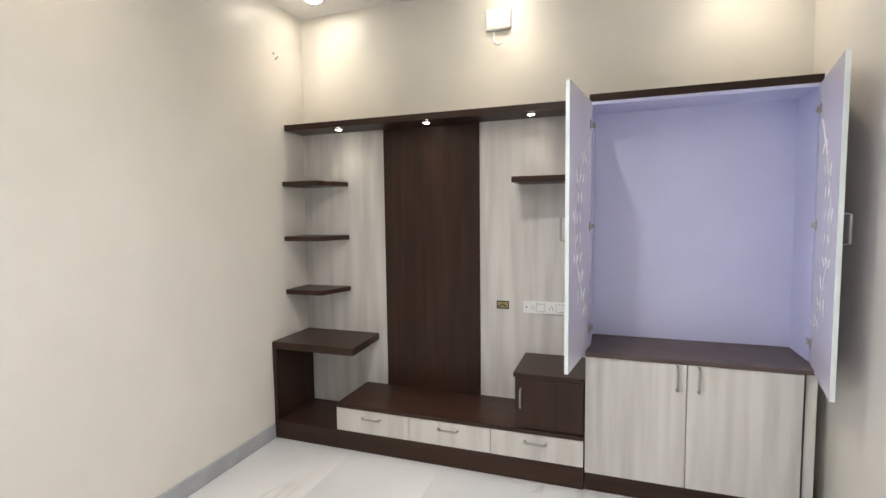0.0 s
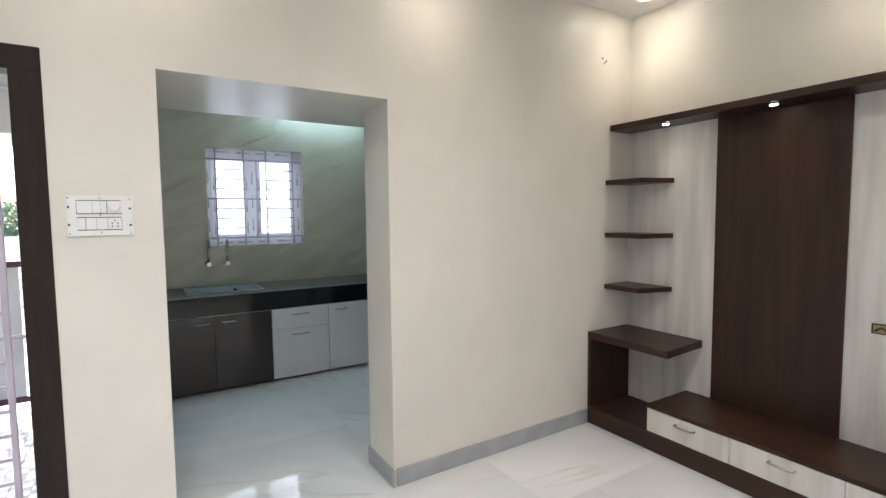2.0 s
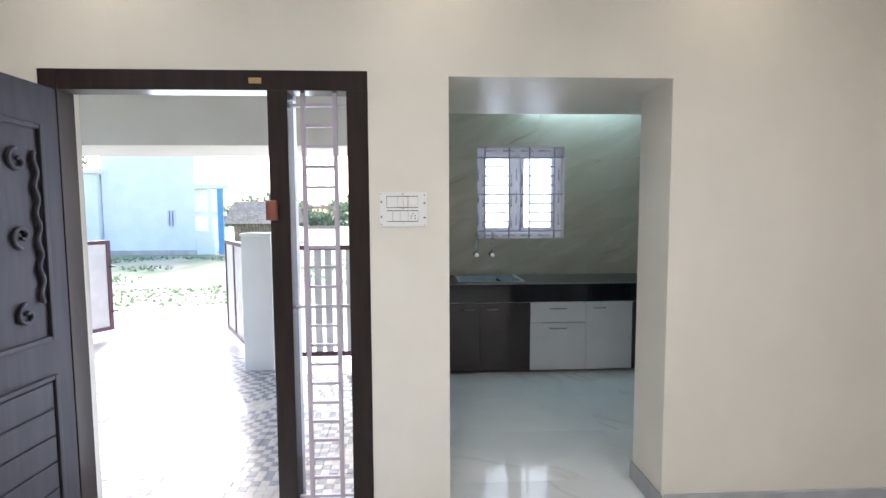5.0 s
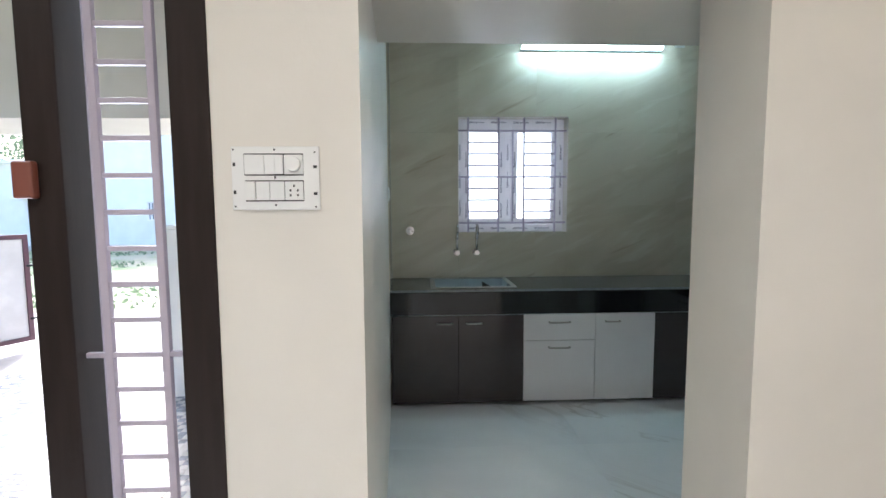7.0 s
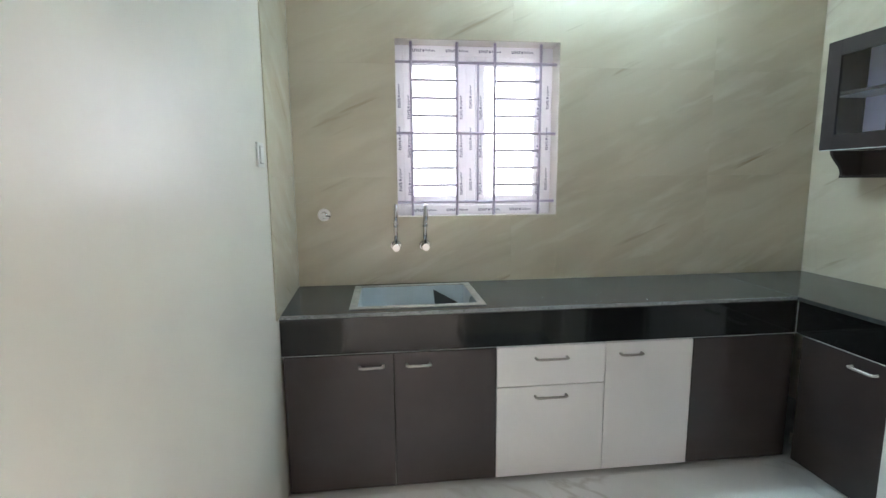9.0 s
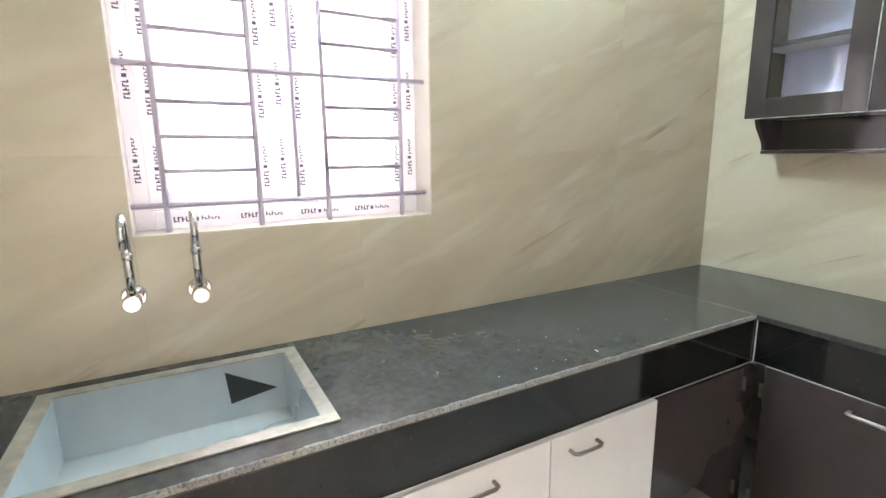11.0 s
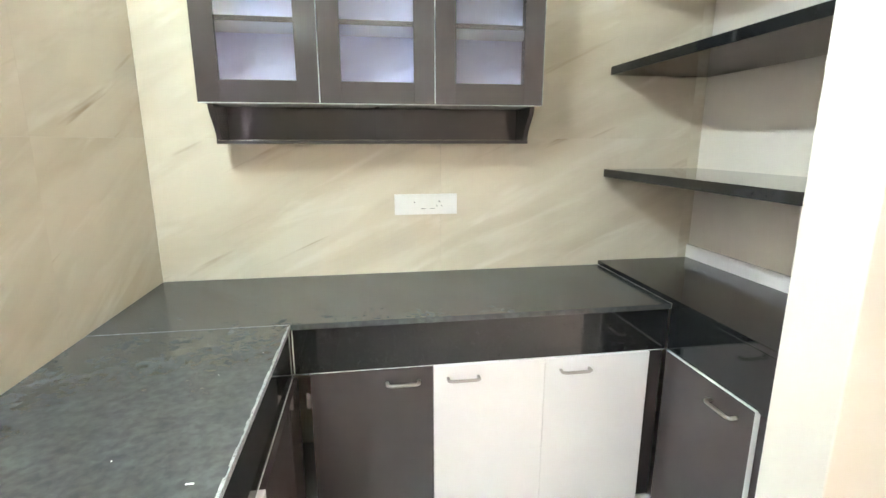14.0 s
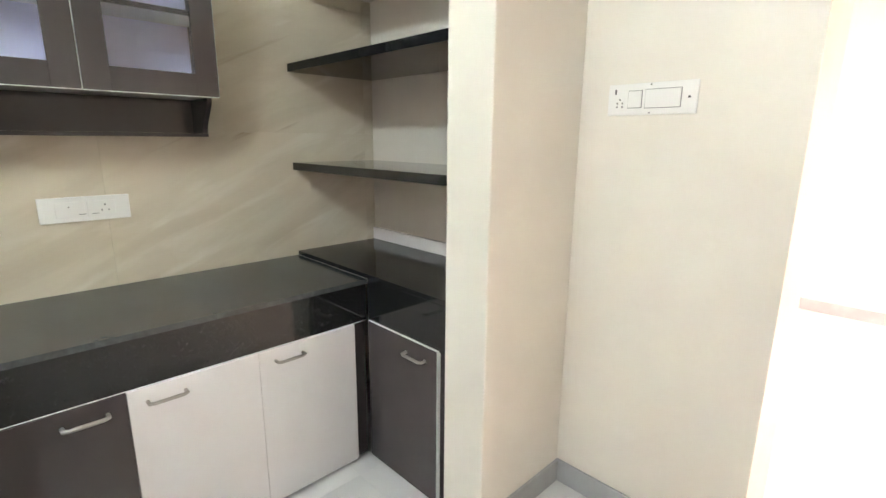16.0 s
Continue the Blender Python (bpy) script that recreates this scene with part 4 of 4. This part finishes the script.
for a, b in ((UX0, -2.0645), (-2.0605, -1.636), (-1.632, UX1)):
    s = 0.078
    dr = part("door", boxes([((a, UY, UZ0), (a + s, UY + 0.018, UZ1)), ((b - s, UY, UZ0), (b, UY + 0.018, UZ1)), ((a + s, UY, UZ0), (b - s, UY + 0.018, UZ0 + s)), ((a + s, UY, UZ1 - s), (b - s, UY + 0.018, UZ1))], 0.001), M_GREY, up, "mauve-grey door frame")
    pane = part("pane", box((a + s, UY + 0.007, UZ0 + s), (b - s, UY + 0.011, UZ1 - s)), M_CLEAR, dr, "clear glass pane")
    pane.visible_shadow = False
    part("edge_band", boxes([((a, UY + 0.0005, UZ0 - 0.0022), (b, UY + 0.0175, UZ0 - 0.0004)), ((b + 0.0003, UY + 0.0005, UZ0), (b + 0.0018, UY + 0.0175, UZ1))]), M_EDGE, dr, "white edge band")
    part("screw", box((a + 0.2, YK - 0.014, UZ0 + 0.06), (a + 0.208, YK - 0.0105, UZ0 + 0.085)), M_STEEL, up)
RX0, RX1, RZ = -2.470, -1.222, 1.416
part("rack_board", box((RX0, 1.820, RZ), (RX1, YK - 0.001, RZ + 0.014), 0.001), M_GREY, up)
part("rack_back", box((RX0 + 0.019, YK - 0.012, RZ + 0.015), (RX1 - 0.019, YK - 0.001, UZ0 - 0.001)), M_GREY, up)
for x0, x1 in ((RX0, RX0 + 0.018), (RX1 - 0.018, RX1)):
    curve = [(1.825 - 0.075 * math.sin(i / 8 * math.pi / 2) ** 2.2, RZ + 0.0145 + (UZ0 - 0.001 - RZ - 0.0145) * i / 8) for i in range(9)]
    part("rack_bracket", prism(curve + [(YK - 0.001, UZ0 - 0.001), (YK - 0.001, RZ + 0.0145)], "x", x0, x1), M_GREY, up, "curved side bracket")
part("rack_bracket", box((-1.86, 1.86, RZ + 0.0145), (-1.842, YK - 0.013, UZ0 - 0.001)), M_GREY, up)

# ---- stone shelves ----
for z in (1.716, 1.263):
    tagged(link("stone_shelf", box((-0.803, 0.871, z), (-0.321, YK - 0.001, z + 0.036), 0.0015), M_GRANITE), "polished black granite wall shelf", "shelf", "stone shelves")
tagged(link("shelf_backsplash", box((-0.334, 0.872, CT + 0.0215), (-0.3205, YK - 0.001, 0.925), 0.001), M_WHITE), "low white tile strip behind the granite ledge", "tile strip")

socket_plate((-1.644, YK, 1.151), 0.281, 0.092, (0, -1), [("blank", -0.048, 0, 0.088, 0.056), ("blank", 0.048, 0, 0.088, 0.056), ("pin", -0.052, 0.010, 0.004, 0.004), ("pin", -0.013, -0.019, 0.022, 0.0022), ("pin", 0.027, -0.019, 0.022, 0.0022),
             ("pin", 0.059, 0.012, 0.005, 0.007), ("pin", 0.048, -0.008, 0.004, 0.005), ("pin", 0.070, -0.008, 0.004, 0.005)], "white socket plate on the beige tiles")
socket_plate((-0.32, 0.43, 1.548), 0.287, 0.10, (-1, 0), [("screw", 0.118, 0.026, 0.006, 0.016), ("socket", 0.10, -0.012, 0.03, 0.04), ("rocker", 0.05, 0, 0.044, 0.052), ("rocker", -0.04, 0, 0.11, 0.056),
             ("screw", -0.12, 0.0, 0.008, 0.006), ("screw", 0.0, 0.044, 0.005, 0.004), ("screw", 0.0, -0.044, 0.005, 0.004)], "white socket and switch plate beside the opening")
socket_plate((-1.95, -1.110, 1.515), 0.09, 0.09, (0, 1), [("rocker", 0, 0, 0.05, 0.06)], "small white switch on the kitchen wall")

socket_plate((XK, 1.25, 2.77), 0.085, 0.085, (1, 0), [("blank", 0, 0, 0.06, 0.06), ("pin", 0, 0.012, 0.006, 0.006), ("pin", 0.01, -0.01, 0.006, 0.006), ("pin", -0.01, -0.01, 0.006, 0.006)], "small white socket beside the tube lamp")

tube = thing("tube_lamp", (XK, 0.505, 2.70), "lit white tube lamp high on the tiles", "lamp")
part("batten", box((XK, -0.075, 2.69), (XK + 0.045, 1.085, 2.725), 0.003), M_PLATE, tube)
part("tube", rod([(XK + 0.062, -0.065, 2.705), (XK + 0.062, 1.075, 2.705)], 0.0125, 12), M_TUBE, tube, "glowing white tube")

# ---- porch and the open ground ----
GZ = -0.15
structure("ground", box((-400, -400, GZ - 0.4), (400, 400, GZ - 0.03)), M_SOIL, "dry earth with patchy grass", "ground")
structure("driveway", prism([(-3.44, -9.0), (-3.44, -0.9), (-6.0, -0.5), (-6.4, -9.0)], "z", GZ - 0.2, GZ - 0.006), M_CONCRETE, "pale worn concrete apron before the gate", "driveway")
porch = structure("porch_floor", box((-3.44, -8.0, GZ - 0.2), (-0.25, -1.405, GZ - 0.012)), M_GROUT, "checkered pale and slate mosaic porch tiles", "porch floor")
# runs unseen to y -9 to block sun; upper boxes close sky gaps
structure("porch_roof", boxes([((-3.53, -9.0, 3.35), (-0.25, -1.405, 3.6)), ((-4.6, -9.0, 2.28), (-3.53, -1.405, 3.6)), ((-0.25, -9.0, 3.1), (0.0, -1.405, 3.6)), ((-4.6, -1.405, 3.1), (0.0, -1.2, 3.6))]), M_PWALL, "painted porch ceiling and deep edge beam, with added unseen ends", "porch roof")
structure("door_step", box((-0.25, -2.75, GZ - 0.05), (-0.105, -1.405, -0.012)), M_SKIRT, "stone door sill", "sill")
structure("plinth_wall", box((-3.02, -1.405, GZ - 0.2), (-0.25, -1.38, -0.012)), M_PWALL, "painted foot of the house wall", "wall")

post = thing("gate_post", (-2.95, -2.87, GZ), "square white rendered gate post", "gate post")
part("shaft", box((-3.10, -3.02, GZ - 0.011), (-2.80, -2.72, 1.26), 0.006), M_RENDER, post)
part("cap", box((-3.11, -3.03, 1.261), (-2.79, -2.71, 1.29), 0.004), M_RENDER, post)


def slatted_gate(place, width, angle, label, slats, panel):
    g = thing("metal_gate", place, label, "gate")
    x, y, z = place
    z0, z1 = z + 0.10, z + 1.30
    part("gate_frame", boxes([((x - 0.02, y, z0), (x + 0.02, y + 0.05, z1)), ((x - 0.02, y + width - 0.05, z0), (x + 0.02, y + width, z1)),
                              ((x - 0.02, y + 0.05, z0), (x + 0.02, y + width - 0.05, z0 + 0.05)), ((x - 0.02, y + 0.05, z1 - 0.05), (x + 0.02, y + width - 0.05, z1)),
                              ((x - 0.02, y + width * panel - 0.02, z0 + 0.05), (x + 0.02, y + width * panel + 0.03, z1 - 0.05))], 0.003), M_GATE, g)
    step = (width * panel - 0.07) / slats
    for i in range(slats):
        a = y + 0.055 + i * step
        part("slat", box((x - 0.012, a, z0 + 0.051), (x + 0.012, a + step * 0.66, z1 - 0.051), 0.002), M_SLAT, g)
    if panel < 0.95:
        part("sheet", box((x - 0.006, y + width * panel + 0.031, z0 + 0.051), (x + 0.006, y + width - 0.051, z1 - 0.051)), M_SLAT, g, "pale patterned sheet")
    for zz in (z + 0.35, z + 0.95):
        part("bolt", rod([(x + 0.03, y + width * 0.98, zz), (x + 0.03, y + width * 1.0 + 0.05, zz)], 0.012, 8), M_DARK, g)
    g.rotation_euler = (0, 0, radians(angle))
    return g


slatted_gate((-2.95, -2.70, GZ), 1.25, 0, "brown framed gate with grey slats, closed", 9, 0.86)
slatted_gate((-2.95, -6.07, GZ), 1.6, 61.6, "brown framed gate leaf with grey slats, swung open", 6, 0.66)
slatted_gate((-3.12, -3.03, GZ), 1.38, 122, "brown framed gate leaf, swung open beside the post", 8, 0.62)


def house(place, size, label, openings, parapet):
    x, y, z = place
    dx, dy, dz = size
    h = thing("house", (x, y, z), label, "house")
    part("wall", box((x - dx, y, z - 0.3), (x, y + dy, z + dz)), M_RENDER, h)
    part("plinth", box((x + 0.001, y, z - 0.3), (x + 0.06, y + dy, z + 0.16)), M_CONCRETE, h, "grey plinth")
    part("roof", box((x - dx - 0.2, y - 0.2, z + dz + 0.001), (x + 0.25, y + dy + 0.2, z + dz + 0.14)), M_RENDER, h)
    if parapet:
        part("parapet", boxes([((x - 0.15, y, z + dz + 0.141), (x, y + dy, z + dz + 0.9)), ((x - dx, y, z + dz + 0.141), (x - 0.15, y + 0.15, z + dz + 0.9))]), M_RENDER, h)
    for oy, oz, ow, oh in openings:
        w = part("window", boxes([((x + 0.002, y + oy, z + oz), (x + 0.05, y + oy + 0.06, z + oz + oh)), ((x + 0.002, y + oy + ow - 0.06, z + oz), (x + 0.05, y + oy + ow, z + oz + oh)),
                                  ((x + 0.002, y + oy + 0.06, z + oz), (x + 0.05, y + oy + ow - 0.06, z + oz + 0.06)), ((x + 0.002, y + oy + 0.06, z + oz + oh - 0.06), (x + 0.05, y + oy + ow - 0.06, z + oz + oh)),
                                  ((x + 0.002, y + oy + ow / 2 - 0.04, z + oz + 0.06), (x + 0.05, y + oy + ow / 2 + 0.04, z + oz + oh - 0.06))]), M_UPVC, h)
        part("pane", box((x + 0.002, y + oy + 0.06, z + oz + 0.06), (x + 0.02, y + oy + ow - 0.06, z + oz + oh - 0.06)), M_BLUEGLASS, w)
        if ow > 0.5:
            part("sunshade", box((x + 0.002, y + oy - 0.2, z + oz + oh + 0.1), (x + 0.5, y + oy + ow + 0.2, z + oz + oh + 0.18)), M_RENDER, h)
    return h


house((-18.0, -22.0, GZ), (8, 7.75, 3.3), "low white rendered house with blue windows", [(6.0, 1.1, 0.8, 0.78)], False)
villa = house((-18.2, -14.2, GZ), (2.4, 3.7, 4.7), "taller white rendered house with parapet and open portico", [(2.6, 1.1, 0.3, 0.75)], True)
PY0, PY1 = -10.49, -9.25
part("portico_slab", box((-19.2, PY0, 2.55), (-18.1, PY1 + 0.15, 2.72), 0.01), M_RENDER, villa)
part("portico_rail", box((-18.32, PY0, 1.42), (-18.22, PY1, 1.60), 0.005), M_RENDER, villa)
part("portico_wall", box((-18.34, PY0, GZ - 0.2), (-18.2, PY1 - 0.5, 0.80), 0.005), M_RENDER, villa)
part("portico_post", box((-18.34, -9.98, 0.801), (-18.2, -9.83, 2.549), 0.005), M_RENDER, villa)
part("portico_post", box((-18.34, PY1 - 0.34, GZ - 0.2), (-18.2, PY1 - 0.12, 2.549), 0.005), M_BLUEPOST, villa, "blue painted post")

hut = thing("thatched_hut", (-26.0, -10.0, GZ), "old plank hut with a grey thatched roof", "hut")
part("wall", box((-29, -11.9, GZ - 0.2), (-26, -9.1, 1.15)), M_TRUNK, hut)
for i in range(14):
    part("plank", box((-25.999, -11.85 + i * 0.195, GZ), (-25.95, -11.70 + i * 0.195, 1.1)), M_THATCH, hut)
part("roof", prism([(-29.6, 0.95), (-25.4, 0.95), (-27.2, 2.25), (-27.8, 2.25)], "y", -12.3, -8.7), M_THATCH, hut)


def tree(place, height, spread, seed, count):
    rnd = random.Random(seed)
    x, y, z = place
    t = thing("tree", place, "leafy green tree beyond the houses", "tree", group="far trees")
    trunk = bmesh.new()
    rod([(x, y, z), (x + 0.1, y, z + height * 0.3), (x, y + 0.1, z + height * 0.75)], [0.2, 0.15, 0.05], 7, trunk)
    clumps = []
    for i in range(7):
        a = rnd.uniform(0, 6.28)
        r = rnd.uniform(0.3, 1.0) * spread
        end = (x + math.cos(a) * r, y + math.sin(a) * r, z + height * rnd.uniform(0.5, 1.0))
        rod([(x, y, z + height * rnd.uniform(0.25, 0.5)), end], [0.09, 0.02], 5, trunk)
        clumps.append(end)
    part("trunk", trunk, M_TRUNK, t)
    crown = bmesh.new()
    for _ in range(count):
        c = rnd.choice(clumps)
        p = Vector((rnd.gauss(c[0], spread * 0.32), rnd.gauss(c[1], spread * 0.32), rnd.gauss(c[2], height * 0.11)))
        s = rnd.uniform(0.10, 0.26)
        a, b = Vector((rnd.gauss(0, 1), rnd.gauss(0, 1), rnd.gauss(0, 1))).normalized(), Vector((rnd.gauss(0, 1), rnd.gauss(0, 1), rnd.gauss(0, 1))).normalized()
        crown.faces.new([crown.verts.new(q) for q in (p - a * s, p + b * s * 0.5, p + a * s, p - b * s * 0.5)])
    part("crown", crown, M_LEAVES, t)
    return t


base_tree = tree((-42, -42, GZ), 8.0, 2.6, 3, 1500)
for i, (x, y, s) in enumerate(((-44, -37, 1.05), (-43, -32, 0.9), (-58, -29, 0.9))):
    copy_thing(base_tree, pose(x, y, GZ, 0, 0, i * 67) @ Matrix.Diagonal((1, 1, 1, 1)))
hedge = bmesh.new()
rnd = random.Random(11)
for _ in range(18000):
    p = Vector((rnd.uniform(-72, -64), rnd.uniform(-60, 30), GZ))
    p.z += rnd.uniform(0, 1) * (3.6 + 1.2 * math.sin(p.y * 0.5) + 0.7 * math.sin(p.y * 1.7))
    s = rnd.uniform(0.2, 0.45)
    a, b = Vector((rnd.gauss(0, 1), rnd.gauss(0, 1), rnd.gauss(0, 1))).normalized(), Vector((rnd.gauss(0, 1), rnd.gauss(0, 1), rnd.gauss(0, 1))).normalized()
    hedge.faces.new([hedge.verts.new(q) for q in (p - a * s, p + b * s * 0.6, p + a * s, p - b * s * 0.6)])
tagged(link("far_woods", hedge, M_LEAVES), "line of distant green woods", "woods", kind="stuff")
blades = bmesh.new()
for _ in range(5000):
    x, y = rnd.uniform(-17, -6.2), rnd.uniform(-18, -1)
    if noise.noise((x * 0.45, y * 0.45, 0)) < 0.02:
        continue
    h, a = rnd.uniform(0.03, 0.09), rnd.uniform(0, 6.28)
    dx, dy = 0.05 * math.cos(a), 0.05 * math.sin(a)
    z = GZ - 0.031
    blades.faces.new([blades.verts.new(q) for q in ((x - dx, y - dy, z), (x + dx, y + dy, z), (x + dx * 0.2 + rnd.uniform(-.05, .05), y + dy * 0.2, z + h))])
tagged(link("grass", blades, M_GRASS), "sparse green tufts on dry ground", "grass", kind="stuff")

# ---- tiles, last ----
def shared_tile(name, w, h, t, material):
    bm = box((-w / 2, -h / 2, -t), (w / 2, h / 2, 0))
    me = bpy.data.meshes.new(name)
    bm.to_mesh(me)
    bm.free()
    me.materials.append(material)
    return me


tile_meshes = {}


def floor_tile(x0, y0, x1, y1):
    key = (round(x1 - x0, 3), round(y1 - y0, 3))
    if key not in tile_meshes:
        tile_meshes[key] = shared_tile("floor_tile", key[0] - 0.0007, key[1] - 0.0007, 0.0095, M_FLOOR)
    ob = new("floor_tile", tile_meshes[key])
    ob.location = ((x0 + x1) / 2, (y0 + y1) / 2, 0)
    ob.parent = floor


def tile_floor(x0, y0, x1, y1, w, h):
    y = y0
    while y < y1 - 0.01:
        x = x0
        while x < x1 - 0.01:
            floor_tile(x, y, min(x + w, x1), min(y + h, y1))
            x += w
        y += h


tile_floor(0.0, YS, XE, YL, 0.6, 1.2)
tile_floor(-0.32, -1.04, 0.0, 0.0, 0.32, 1.04)
tile_floor(-2.12, -1.13, -0.32, 1.38, 0.6, 1.2)


def wall_tiles(name, parent, axis, face, u0, u1, z0, z1, w, h, hole=None):
    """Thin tiles on a wall in courses; hole: (u0, u1, z0, z1) is left free."""
    zs = [z0]
    while zs[-1] < z1 - 0.01:
        zs.append(min(zs[-1] + h, z1))
    us = [u0]
    while us[-1] < u1 - 0.01:
        us.append(min(us[-1] + w, u1))
    g = 0.0002
    for a, b in zip(us, us[1:]):
        for c, d in zip(zs, zs[1:]):
            pieces = [(a, b, c, d)]
            if hole and a < hole[1] and b > hole[0] and c < hole[3] and d > hole[2]:
                p, q, r, s = max(a, hole[0]), min(b, hole[1]), max(c, hole[2]), min(d, hole[3])
                pieces = [t for t in ((a, p, c, d), (q, b, c, d), (p, q, c, r), (p, q, s, d)) if t[1] - t[0] > 0.004 and t[3] - t[2] > 0.004]
            bm = bmesh.new()
            for e, f, m, n in pieces:
                if axis == "x":
                    box((face - 0.007, e + g, m + g), (face, f - g, n - g), 0, bm)
                else:
                    box((e + g, face, m + g), (f - g, face + 0.007, n - g), 0, bm)
            link(name, bm, M_KTILE, parent)


wall_tiles("wall_tile", bpy.data.objects["kitchen_wall_west"], "x", XK, -1.136, YK - 0.001, CT, CEIL, 1.2, 0.6, (WY0, WY1, WZ0, WZ1))
wall_tiles("wall_tile", bpy.data.objects["kitchen_wall_north"], "y", YK, XK + 0.001, -0.321, CT, CEIL, 1.2, 0.6)
south = bpy.data.objects["kitchen_wall_south"]
for c, d in ((0.838, 1.438), (1.438, 2.038), (2.038, 2.638), (2.638, 2.9)):
    link("wall_tile", prism([(-2.10, -1.1115), (XK + 0.001, -1.1375), (XK + 0.001, -1.1445), (-2.10, -1.1185)], "z", c + 0.0002, d - 0.0002), M_KTILE, south)

# checkered porch tiles: four by four chips joined in each tile
def mosaic_mesh(flip):
    n, w = 8, 0.45
    c = w / n
    bm = bmesh.new()
    for i in range(n):
        for j in range(n):
            box((-w / 2 + i * c + 0.001, -w / 2 + j * c + 0.001, -0.010), (-w / 2 + (i + 1) * c - 0.001, -w / 2 + (j + 1) * c - 0.001, 0), 0, bm)
    me = bpy.data.meshes.new("porch_tile")
    bm.to_mesh(me)
    bm.free()
    me.materials.append(M_MOSA)
    me.materials.append(M_MOSB)
    for k, p in enumerate(me.polygons):
        i, j = (k // 6) // n, (k // 6) % n
        dark = (i + j + flip) % 2 == 0 and not (2 <= i <= 5 and 2 <= j <= 5 and flip)
        p.material_index = 1 if dark else 0
    return me


mosaics = [mosaic_mesh(0), mosaic_mesh(1)]
for i in range(7):
    for j in range(14):
        ob = new("porch_tile", mosaics[(i * 3 + j * 5) % 2])
        ob.location = (-0.50 - i * 0.452, -1.65 - j * 0.452, GZ)
        ob.parent = porch
